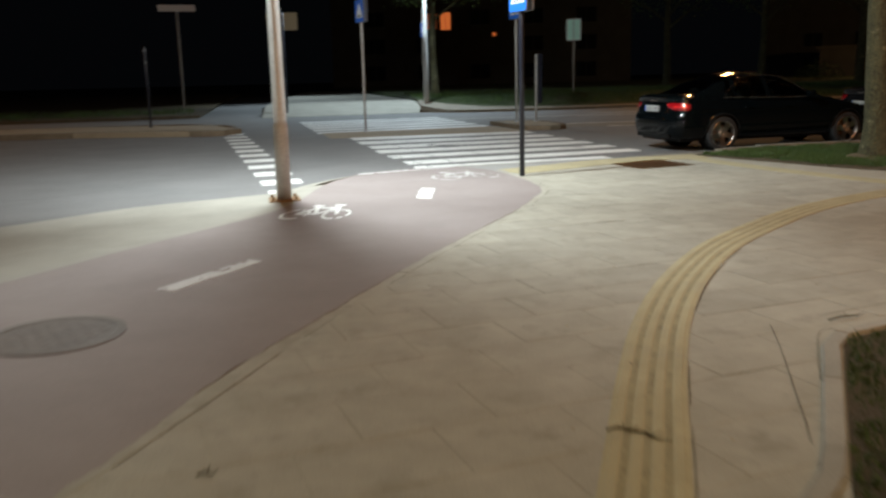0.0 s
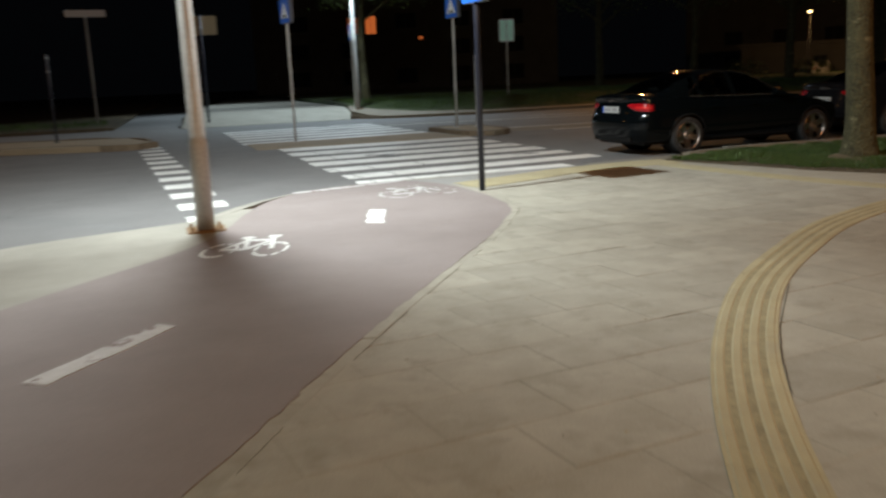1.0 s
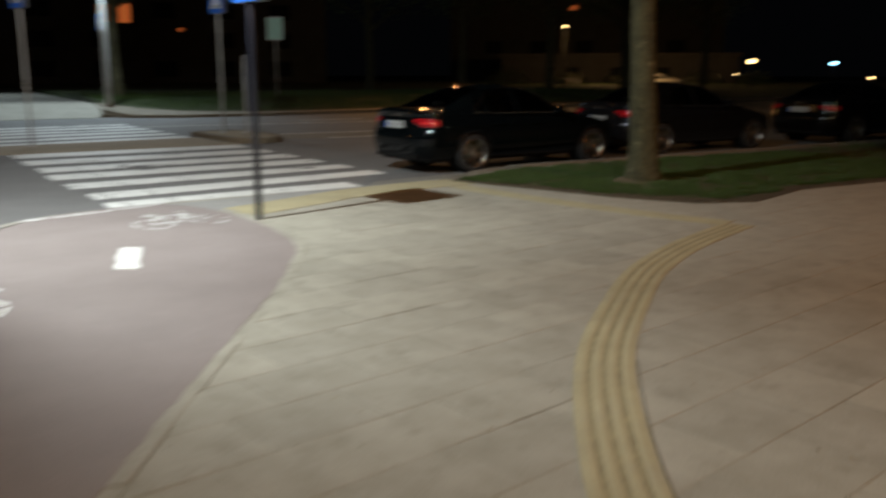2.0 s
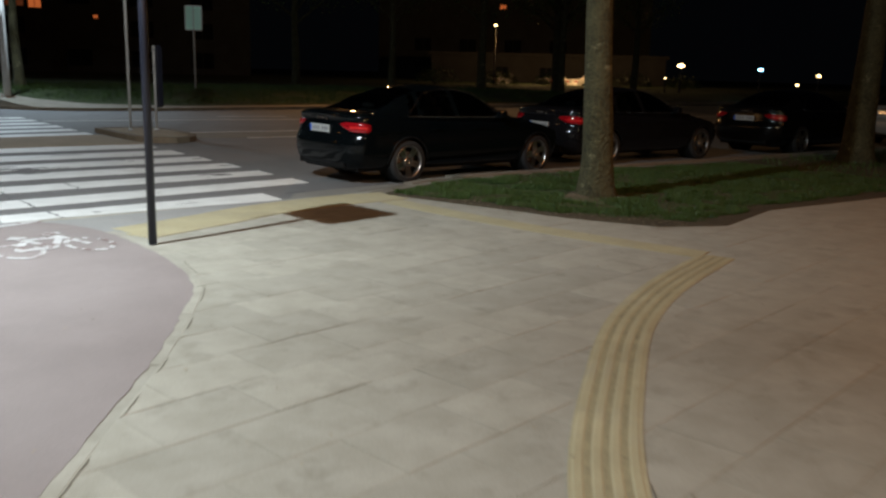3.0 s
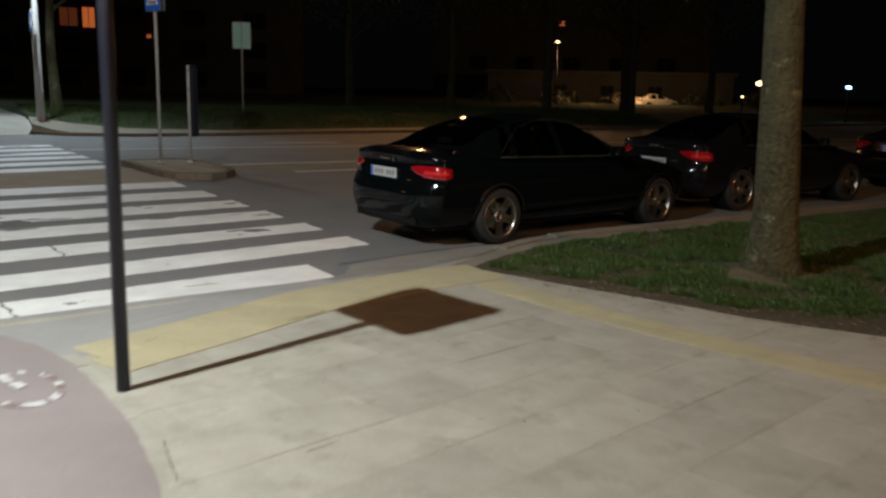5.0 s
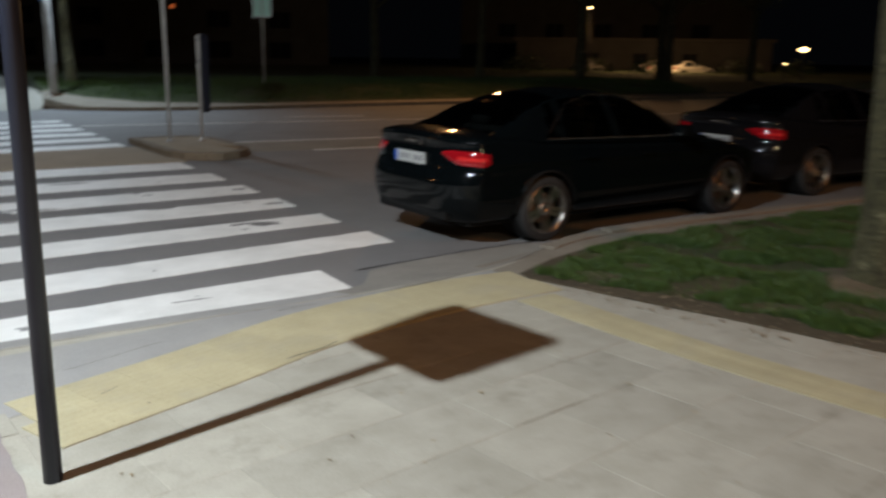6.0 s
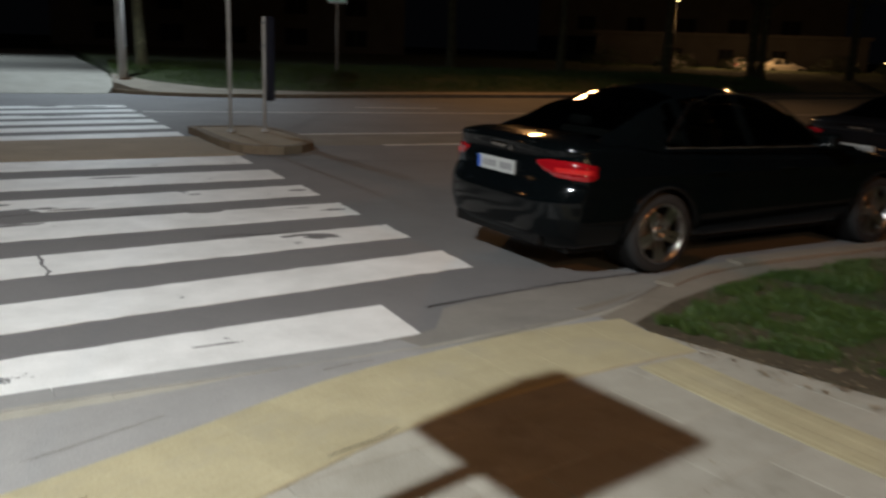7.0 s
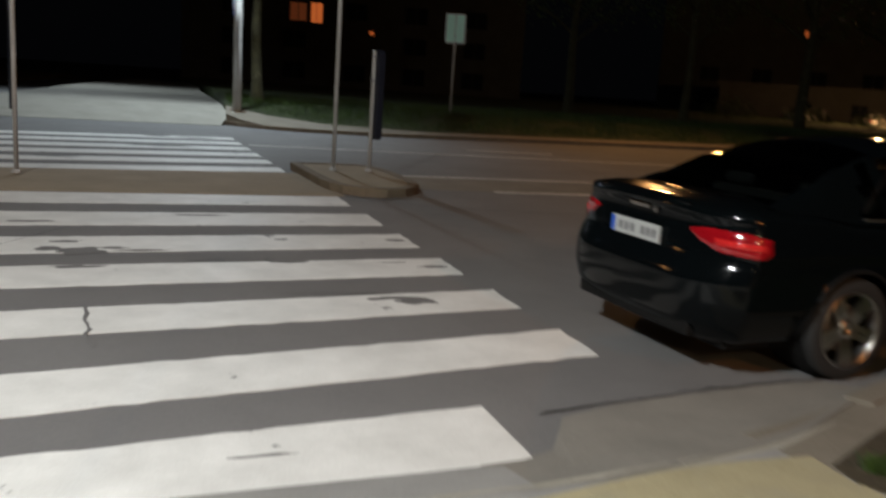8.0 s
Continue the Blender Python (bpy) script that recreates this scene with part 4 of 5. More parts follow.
# ---- trees ----
def tree(place, height, radius, label, seed, leaves=5000, crown_low=4.5, spread=3.2, lean=(0.0, 0.0), group="", foot=0.0):
    g = random.Random(seed)
    ob = thing("tree", (*place, foot), label, "tree", group)
    rings, sides, levels = [], 22, 34
    bm = bmesh.new()
    for k in range(levels + 1):
        h = height * 0.8 * (k / levels) ** 1.25
        r = radius * (1 - 0.62 * h / (height * 0.8)) * (1 + 0.55 * math.exp(-h / 0.22))
        cx, cy = lean[0] * h + 0.04 * math.sin(h * 1.3 + seed), lean[1] * h + 0.04 * math.cos(h * 1.1 + seed)
        row = []
        for i in range(sides):
            a = 2 * math.pi * i / sides
            bump = 1 + 0.05 * math.sin(5 * a + seed + h) * math.exp(-h) + 0.05 * noise.noise(Vector((math.cos(a) * 2, math.sin(a) * 2, h * 2.2 + seed)))
            row.append(bm.verts.new((cx + r * bump * math.cos(a), cy + r * bump * math.sin(a), h - 0.05)))
        rings.append(row)
    for a, b in zip(rings, rings[1:]):
        for i in range(sides):
            bm.faces.new((a[i], a[(i + 1) % sides], b[(i + 1) % sides], b[i]))
    bm.faces.new(rings[-1])
    part("trunk", bm, BARK, ob, smooth=True)
    tips = []
    for k in range(9):
        a, z = 2.4 * k + g.uniform(-0.3, 0.3), crown_low * 0.85 + (height * 0.75 - crown_low * 0.85) * k / 9
        reach = spread * g.uniform(0.6, 1.0)
        mid = (reach * 0.45 * math.cos(a), reach * 0.45 * math.sin(a), z + reach * 0.35)
        end = (reach * math.cos(a + 0.2), reach * math.sin(a + 0.2), z + reach * 0.6 + g.uniform(-0.2, 0.5))
        bm = bmesh.new()
        tube(bm, [(lean[0] * z, lean[1] * z, z), mid, end], [radius * 0.32, radius * 0.2, 0.02], 8)
        for q in range(2):
            b = a + g.uniform(-1, 1)
            e2 = (mid[0] + 0.9 * math.cos(b), mid[1] + 0.9 * math.sin(b), mid[2] + g.uniform(0.2, 0.8))
            tube(bm, [mid, e2], [radius * 0.12, 0.01], 6)
            tips.append(e2)
        part("limb", bm, BARK, ob, smooth=True)
        tips += [end, mid]
    tips.append((0, 0, height * 0.85))
    verts, faces = [], []
    for k in range(leaves):
        t = tips[g.randrange(len(tips))]
        c = Vector(t) + Vector((g.gauss(0, 0.45), g.gauss(0, 0.45), g.gauss(0, 0.35)))
        if c.z < crown_low:
            continue
        s = g.uniform(0.05, 0.11)
        m = Matrix.Translation(c) @ Euler((g.uniform(-1, 1), g.uniform(-1, 1), g.uniform(0, 6.28))).to_matrix().to_4x4()
        n = len(verts)
        verts += [tuple(m @ Vector(p)) for p in ((-s, 0, 0), (0, -s * 0.55, 0.01), (s, 0, 0), (0, s * 0.55, 0.01))]
        faces.append((n, n + 1, n + 2, n + 3))
    tagged(raw("crown", verts, faces, LEAF, ob), kind="stuff")
    return ob


tree((11.95, 11.3), 9.0, 0.212, "stout tree trunk with rough grey-brown bark on grass", 2, 5000, 5.2, lean=(-0.022, 0.0))
mound = bmesh.new()
lathe(mound, [(0.56, 0.005), (0.45, 0.03), (0.32, 0.055), (0.22, 0.07)], 26, pose(11.95, 11.3, 0))
for v in mound.verts:
    v.co += Vector((noise.noise(v.co * 2.3), noise.noise(v.co * 2.3 + Vector((5, 0, 0))), 0)) * 0.13
BARE = surface("bare_dirt", (0.07, 0.055, 0.033), (0.15, 0.118, 0.075), 0.95, 60, 5.0, 0.4, 0.01, 0.5)
tagged(part("dirt_mound", mound, BARE, smooth=True), "bare dirt round the foot of the tree", "ground", "", "structure")
tree((20.6, 12.0), 9.0, 0.30, "dark tree trunk further along the verge", 5, 3500, 5.2)
tree((11.3, 40.3), 8.8, 0.2, "lamp-lit tree with green leaves beyond the crossing", 8, 9000, 4.2, 3.4, foot=0.5)
for k, (x, y, r) in enumerate(((44.0, 43.6, 0.30), (42.1, 41.2, 0.24), (35.5, 41.0, 0.28), (30.4, 42.5, 0.22), (47.5, 40.0, 0.26), (27.0, 47.0, 0.25))):
    tree((x, y), 9.5, r, "dark tree standing before the lit yard", 20 + k, 2000, 4.6, 3.2, group="trees beyond the road")


def shrub(place, wide, tall, seed):
    """Short twiggy stems under a loose clump of leaves."""
    g = random.Random(seed)
    ob = thing("shrub", (*place, 0.5), "dark leafy shrub before the lit yard", "shrub", "shrubs beyond the road")
    for k in range(5):
        a = 1.26 * k + g.uniform(-0.3, 0.3)
        part("stem", tube(bmesh.new(), [(0, 0, -0.1), (wide * 0.2 * math.cos(a), wide * 0.2 * math.sin(a), tall * 0.4), (wide * 0.38 * math.cos(a), wide * 0.38 * math.sin(a), tall * 0.8)], [0.03, 0.02, 0.008], 6), BARK, ob)
    verts, faces = [], []
    for k in range(900):
        a, r = g.uniform(0, 6.283), wide * 0.5 * math.sqrt(g.random())
        z = tall * (0.12 + 0.88 * g.random() * math.sqrt(max(0.0, 1 - (2 * r / wide) ** 2)) * g.uniform(0.7, 1.05))
        m = Matrix.Translation((r * math.cos(a), r * math.sin(a), z)) @ Euler((g.uniform(-1.2, 1.2), g.uniform(-1.2, 1.2), g.uniform(0, 6.28))).to_matrix().to_4x4()
        s, n = g.uniform(0.05, 0.11), len(verts)
        verts += [tuple(m @ Vector(p)) for p in ((-s, 0, 0), (0, -s * 0.55, 0.01), (s, 0, 0), (0, s * 0.55, 0.01))]
        faces.append((n, n + 1, n + 2, n + 3))
    tagged(raw("foliage", verts, faces, LEAF, ob), kind="stuff")


for k, (x, y, w, h) in enumerate(((52.0, 58.0, 3.4, 1.5), (56.0, 56.0, 3.0, 1.3), (60.5, 51.0, 3.6, 1.6), (64.0, 48.5, 3.2, 1.4), (47.0, 60.0, 3.8, 1.8))):
    shrub((x, y), w, h, 40 + k)


# ---- cars ----
def lerp_table(table, x):
    for (x0, y0), (x1, y1) in zip(table, table[1:]):
        if x <= x1:
            t = max(0.0, (x - x0) / (x1 - x0))
            t = t * t * (3 - 2 * t) * 0.5 + t * 0.5
            return y0 + (y1 - y0) * t
    return table[-1][1]


DECK = [(0.0, 1.01), (0.06, 1.05), (0.3, 1.07), (0.75, 1.05), (1.1, 0.995), (2.2, 0.955), (3.2, 0.93), (3.5, 0.955), (4.1, 0.85), (4.45, 0.74), (4.70, 0.60)]
REAR = [(0.18, 0.16), (0.26, 0.09), (0.36, 0.02), (0.50, 0.0), (0.62, 0.0), (0.69, 0.03), (0.75, 0.075), (0.96, 0.095), (1.02, 0.05), (1.05, 0.06)]
ROOF = [(0.48, 1.03), (0.72, 1.125), (1.08, 1.318), (1.42, 1.425), (1.8, 1.468), (2.15, 1.462), (2.50, 1.41), (2.80, 1.275), (3.14, 1.085), (3.42, 0.95)]
WHEELS = (1.08, 3.88)


def wheel(ob, x, side, spin, front):
    w = new("wheel")
    w.parent = ob
    w.matrix_basis = pose(x, side * 0.80, 0.325, 90, spin, 0) if side < 0 else pose(x, side * 0.80, 0.325, -90, spin, 0)
    part("tyre", lathe(bmesh.new(), [(0.235, -0.10), (0.30, -0.105), (0.322, -0.085), (0.328, -0.04), (0.328, 0.04), (0.322, 0.085), (0.30, 0.105), (0.243, 0.10)], 40, cap=False), RUBBER, w, smooth=True)
    rim = part("rim", lathe(bmesh.new(), [(0.225, -0.09), (0.246, 0.098), (0.234, 0.104), (0.222, 0.088), (0.216, 0.03)], 40, cap=False), ALLOY, w, smooth=True)
    part("barrel", lathe(bmesh.new(), [(0.2165, 0.03), (0.21, -0.02), (0.06, -0.03)], 40, cap=False), BLACKTRIM, w, smooth=True)
    for k in range(5):
        bm = bmesh.new()
        for off in (-0.028, 0.028):
            a = radians(72 * k)
            ring = []
            for r, hw, z in ((0.045, 0.024, 0.062), (0.12, 0.020, 0.077), (0.228, 0.026, 0.090)):
                s = off * (0.6 + 2.2 * r)
                for dy, dz in ((-hw, 0), (hw, 0), (hw * 0.7, -0.03), (-hw * 0.7, -0.03)):
                    ring.append(bm.verts.new((r * math.cos(a) - (s + dy) * math.sin(a), r * math.sin(a) + (s + dy) * math.cos(a), z + dz)))
            for q in range(2):
                for i in range(4):
                    bm.faces.new((ring[4 * q + i], ring[4 * q + (i + 1) % 4], ring[4 * q + 4 + (i + 1) % 4], ring[4 * q + 4 + i]))
        part("spoke", bm, ALLOY, w)
    part("hub", lathe(bmesh.new(), [(0.07, 0.03), (0.065, 0.066), (0.03, 0.075), (0.028, 0.07)], 20), ALLOY, w, smooth=True)
    part("brake_disc", lathe(bmesh.new(), [(0.15, -0.01), (0.15, 0.012)], 24), IRON, w)
    return w


def car(place, turn, paint, label, group="parked cars", plates=True, name="car", plate_low=0.755):
    ob = thing(name, place, label, "car", group, turn)
    # sections along the length: rounded ends, flared middle
    cap = (0.0, 0.18, 0.35, 0.5, 0.62, 0.72, 0.8, 0.87, 0.92, 0.96, 0.985, 1.0)
    stations = [(0.24 * p ** 5, p) for p in cap] + [(0.24 + 4.12 * k / 90, 1.0) for k in range(1, 91)] + [(4.70 - 0.34 * p ** 4, p) for p in reversed(cap)]
    rows_n = 40
    body = bmesh.new()

    def section(x, p):
        top = lerp_table(DECK, x)
        w = 0.908 - 0.028 * max(0, (0.9 - x) / 0.9) ** 2 - 0.07 * max(0, (x - 3.6) / 1.1) ** 2
        row = []
        for k in range(rows_n + 1):
            t = k / rows_n
            if t < 0.12:
                y, z = w * 0.86 * t / 0.12, 0.24
            elif t < 0.82:
                s = (t - 0.12) / 0.70
                z = 0.24 + (top - 0.045 - 0.24) * s
                h = (z - 0.24) / 0.8
                y = w * (0.86 + 0.14 * min(1, max(0, h) / 0.28) ** 0.6 - 0.015 * max(0, (h - 0.5) / 0.5) ** 2 - 0.055 * max(0, (h - 0.70) / 0.3) ** 1.3)
                if 0.66 < h < 0.72:
                    y += 0.006
            else:
                s = (t - 0.82) / 0.18
                y0 = w * 0.925
                y, z = y0 * max(0.0, 1 - s) ** 0.8, top - 0.045 + 0.06 * math.sin(min(1, s * 1.5) * math.pi / 2)
            y *= p
            xx = x
            if x < 0.9:
                xx += lerp_table(REAR, z) * (1 - x / 0.9) ** 2
            if x > 4.0:
                xx -= (0.10 * max(0, z - 0.55) / 0.3 + 0.12 * max(0, 0.4 - z)) * ((x - 4.0) / 0.7) ** 2
            row.append((xx, y, z))
        return row

    grid = [section(x, p) for x, p in stations]

    def skin(x, p, z):
        """The point of the flank at height z on one section."""
        row = section(x, p)
        for a, c in zip(row[5:33], row[6:34]):
            if a[2] <= z <= c[2]:
                t = (z - a[2]) / max(1e-6, c[2] - a[2])
                return [a[q] + (c[q] - a[q]) * t for q in range(3)]
        return list(row[30])

    def lamp_patch(side, s0, s1, low, high, lift):
        """A glass following the rear corner: s runs from the boot lid round to the flank."""
        bm, rows = bmesh.new(), []
        for k in range(25):
            s = s0 + (s1 - s0) * k / 24
            x, p = (0.24 * (0.46 + 0.54 * s / 0.75) ** 5, 0.46 + 0.54 * s / 0.75) if s < 0.75 else (0.24 + (s - 0.75) * 0.72, 1.0)
            u = k / 24
            a, c = lerp_table(low, u), lerp_table(high, u)
            rows.append([])
            for q in range(7):
                pt = skin(x, p, a + (c - a) * q / 6)
                out = lift * (1 if 0 < q < 6 and 0 < k < 24 else -0.4)
                rows[-1].append(bm.verts.new((pt[0] - out * (1 - 0.7 * s), side * (pt[1] + out * s), pt[2])))
        for r, t in zip(rows, rows[1:]):
            for q in range(6):
                bm.faces.new((r[q], r[q + 1], t[q + 1], t[q]))
        return bm

    def arch(v):
        for c in WHEELS:
            d = math.hypot(v[0] - c, v[2] - 0.33)
            if abs(d - 0.365) < 0.05 and v[2] > 0.24 and v[1] > 0.5:
                f = 0.365 / d
                return (c + (v[0] - c) * f, v[1], 0.33 + (v[2] - 0.33) * f)
        return v

    for side in (-1, 1):
        made = {}

        def vert(bm, i, k):
            key = (id(bm), i, k)
            if key not in made:
                x, y, z = arch(grid[i][k])
                made[key] = bm.verts.new((x, side * y, z))
            return made[key]

        for i in range(len(grid) - 1):
            for k in range(rows_n):
                c = [sum(q) / 4 for q in zip(grid[i][k], grid[i + 1][k], grid[i][k + 1], grid[i + 1][k + 1])]
                if any(math.hypot(c[0] - wx, c[2] - 0.33) < 0.365 for wx in WHEELS) and c[1] > 0.5:
                    continue
                try:
                    body.faces.new([vert(body, i, k), vert(body, i + 1, k), vert(body, i + 1, k + 1), vert(body, i, k + 1)])
                except ValueError:
                    pass
    bmesh.ops.remove_doubles(body, verts=body.verts, dist=0.0006)
    hull = part("body", body, paint, ob, smooth=True)
    for side in (-1, 1):
        glass = part("tail_light", lamp_patch(side, 0.14, 0.90, [(0, 0.885), (0.2, 0.83), (0.45, 0.785), (0.85, 0.77), (1, 0.80)], [(0, 0.905), (0.3, 0.925), (0.7, 0.925), (1, 0.895)], 0.010), TAILRED, hull, "red tail light glass", True)
        part("lamp_core", lamp_patch(side, 0.42, 0.84, [(0, 0.825), (1, 0.82)], [(0, 0.875), (1, 0.865)], 0.016), LAMPCORE, glass, "brighter red lamp band", True)

    # cabin: roof, pillars and panes from one lofted shell
    xs = [0.48 + 3.07 * k / 60 for k in range(61)]
    cols = 26
    shell = []
    for x in xs:
        top = lerp_table(ROOF, x) * 1.0
        base = lerp_table(DECK, x) - 0.03
        hgt = max(0.02, top - base)
        row = []
        for k in range(cols + 1):
            t = k / cols
            if t < 0.62:
                s = t / 0.62
                z = base + (hgt * 0.86) * s
                y = 0.835 - 0.25 * (z - 0.93) / 0.45 * (1 if z > 0.93 else 0) - 0.05 * s * s
            else:
                s = (t - 0.62) / 0.38
                yb = 0.835 - 0.25 * max(0, base + hgt * 0.86 - 0.93) / 0.45 - 0.05
                y, z = yb * (1 - max(0.0, s) ** 1.25), base + hgt * (0.86 + 0.14 * math.sin(s * math.pi / 2))
            row.append((x, y, z))
        shell.append(row)
    roof = bmesh.new()
    panes = {n: bmesh.new() for n in ("rear_window", "windscreen", "side_window_a", "side_window_b", "side_window_c", "side_window_d", "side_window_e", "side_window_f")}
    for side in (-1, 1):
        for i in range(60):
            for k in range(cols):
                q = [shell[i][k], shell[i + 1][k], shell[i + 1][k + 1], shell[i][k + 1]]
                c = [sum(v) / 4 for v in zip(*q)]
                t = (k + 0.5) / cols
                target = roof
                if t < 0.60:
                    if 2.17 < c[0] < 3.06 - 0.9 * (c[2] - 0.95) and c[2] > 0.985:
                        target = panes["side_window_a" if side < 0 else "side_window_b"]
                    elif 1.41 + 0.1 * (c[2] - 1) < c[0] < 2.09 and c[2] > 0.985:
                        target = panes["side_window_c" if side < 0 else "side_window_d"]
                    elif 1.15 + 0.35 * (c[2] - 1) < c[0] < 1.35 and 1.0 < c[2]:
                        target = panes["side_window_e" if side < 0 else "side_window_f"]
                if t > 0.645 and 0.54 < c[0] < 1.43 and c[1] < 0.60:
                    target = panes["rear_window"]
                if t > 0.645 and 2.66 < c[0] < 3.4:
                    target = panes["windscreen"]
                target.faces.new([target.verts.new((v[0], side * v[1], v[2])) for v in q])
    bmesh.ops.remove_doubles(roof, verts=roof.verts, dist=0.0008)
    top = part("roof", roof, paint, ob, smooth=True)
    for n, bm in panes.items():
        bmesh.ops.remove_doubles(bm, verts=bm.verts, dist=0.0008)
        part("window" if n[0] == "s" else n, bm, GLASS, ob, smooth=True)
    for side in (-1, 1):
        bm = bmesh.new()
        tube(bm, [(1.10, side * 0.850, 1.005), (1.8, side * 0.858, 0.990), (2.45, side * 0.858, 0.978), (3.04, side * 0.852, 0.970)], 0.008, 6)
        part("window_trim", bm, CHROME, ob, "thin chrome window trim")
        bm = bmesh.new()
        tube(bm, [(1.14, side * 0.80, 1.04), (1.47, side * 0.675, 1.33), (1.85, side * 0.622, 1.41), (2.2, side * 0.622, 1.405), (2.54, side * 0.66, 1.345), (2.99, side * 0.81, 1.04)], 0.007, 6)
        part("window_frame", bm, CHROME, ob, "thin chrome window surround")
        for x in (1.52, 2.38):
            bm = bmesh.new()
            tube(bm, [(x, side * 0.895, 0.80), (x + 0.03, side * 0.925, 0.81), (x + 0.17, side * 0.925, 0.805), (x + 0.20, side * 0.895, 0.80)], 0.012, 8)
            part("door_handle", bm, paint, ob)
        for x, y0 in ((1.42, 0.0), (2.13, 0.0), (3.14, 0.0)):
            bm = bmesh.new()
            for z0, z1 in ((0.30, 0.45), (0.45, 0.62), (0.62, 0.78), (0.78, 0.90)):
                yy = lambda z: 0.905 * (0.86 + 0.14 * min(1, (z - 0.2) / 0.8 / 0.28) ** 0.6 - 0.015 * max(0, ((z - 0.2) / 0.8 - 0.5) / 0.5) ** 2 - 0.055 * max(0, ((z - 0.2) / 0.8 - 0.70) / 0.3) ** 1.3) + 0.0015
                bm.faces.new([bm.verts.new((x + a, side * yy(z), z)) for a, z in ((0, z0), (0.007, z0), (0.007, z1), (0, z1))])
            part("door_seam", bm, BLACKTRIM, ob)
        mirror = part("wing_mirror", box(bmesh.new(), 2.86, 3.00, min(side * 0.90, side * 1.05), max(side * 0.90, side * 1.05), 0.96, 1.09, 0.03), paint, ob)
        part("mirror_arm", box(bmesh.new(), 2.92, 2.97, min(side * 0.80, side * 0.91), max(side * 0.80, side * 0.91), 0.955, 0.99, 0.006), BLACKTRIM, mirror)
        for c in WHEELS:
            bm = bmesh.new()
            lathe(bm, [(0.345, 0.0), (0.345, 0.30), (0.02, 0.30)], 24, pose(c, side * 0.84, 0.33, 90 * side, 0, 0), cap=False)
            part("wheel_well", bm, BLACKTRIM, ob)
            arc = []
            for k in range(25):
                a = radians(-8 + 196 * k / 24)
                x, z = c + 0.366 * math.cos(a), 0.33 + 0.366 * math.sin(a)
                arc.append((x, side * (skin(x, 1.0, max(z, 0.26))[1] + 0.001), z))
            part("arch_lip", tube(bmesh.new(), arc, 0.014, 8), BLACKTRIM, ob, smooth=True)
        for x in WHEELS:
            wheel(ob, x, side, 17 if x < 2 else 40, x > 2)
    for x, y, w in ((1.90, -0.38, 0.25), (1.90, 0.38, 0.25), (1.22, 0.0, 0.60)):
        seat = part("seat_back", box(bmesh.new(), x - 0.07, x + 0.05, y - w, y + w, 0.90, 1.12 if w < 0.5 else 1.06, 0.035), CLOTH, ob, "dark cloth seat back")
        for off in ((0.0,) if w < 0.5 else (-0.36, 0.36)):
            part("headrest", box(bmesh.new(), x - 0.06, x + 0.03, y + off - 0.13, y + off + 0.13, 1.14 if w < 0.5 else 1.075, 1.27 if w < 0.5 else 1.16, 0.035), CLOTH, seat)
    part("dashboard", box(bmesh.new(), 2.76, 3.10, -0.66, 0.66, 0.90, 0.995, 0.03), BLACKTRIM, ob)
    ring = [(2.57 + 0.06 * math.sin(a), 0.38 + 0.17 * math.cos(a), 1.0 + 0.15 * math.sin(a)) for a in [2 * math.pi * k / 20 for k in range(21)]]
    part("steering_wheel", tube(bmesh.new(), ring, 0.014, 6), BLACKTRIM, ob, smooth=True)
    part("underbody", box(bmesh.new(), 0.25, 4.45, -0.72, 0.72, 0.19, 0.30, 0.02), BLACKTRIM, ob)
    part("rear_apron", box(bmesh.new(), 0.065, 0.20, -0.60, 0.60, 0.25, 0.36, 0.02), BLACKTRIM, ob)
    part("boot_lip", box(bmesh.new(), 0.085, 0.11, -0.48, 0.48, 1.030, 1.047, 0.005), paint, ob)
    if plates:
        low = plate_low
        board = part("number_plate", box(bmesh.new(), 0.050, 0.066, -0.26, 0.26, low, low + 0.11, 0.004), PLATEWHITE, ob, "white number plate with dark bars")
        part("plate_strip", box(bmesh.new(), 0.047, 0.0505, 0.215, 0.255, low + 0.005, low + 0.105), PLATEBLUE, board)
        for y in (0.15, 0.085, 0.02, -0.09, -0.15, -0.21):
            part("plate_bar", box(bmesh.new(), 0.0475, 0.0505, y - 0.02, y + 0.02, low + 0.028, low + 0.082, 0.002), SIGNGREY, board)
        part("badge", box(bmesh.new(), 0.068, 0.085, -0.10, 0.10, 0.955, 0.985, 0.008), CHROME, ob, "small chrome badge bar")
        part("boot_button", lathe(bmesh.new(), [(0.02, 0.0), (0.018, 0.012)], 12, pose(0.085, -0.17, 0.955, 0, -90, 0)), CHROME, ob)
    return ob


car((9.81, 14.96, ROAD_Z), 2.2, CARBLACK, "glossy black saloon parked at the kerb, lights reflecting")
car((14.95, 15.5, ROAD_Z), -2.0, CARGREY, "dark grey saloon parked ahead of the black one", plate_low=0.68)
car((20.9, 14.9, ROAD_Z), -1.0, CARDARK, "dark saloon parked further along the kerb")
car((27.0, 14.6, ROAD_Z), -1.0, CARSILVER, "silver saloon parked far along the kerb")
car((65.6, 62.8, 0.06), -12, CARWHITE, "white car standing side-on in a lamp-lit yard", "cars in the yard")
car((63.7, 62.3, 0.06), 52, CARWHITE, "white car seen from behind in a lamp-lit yard", "cars in the yard")
car((57.9, 65.9, 0.06), 30, CARSILVER, "pale car standing in a lamp-lit yard", "cars in the yard")

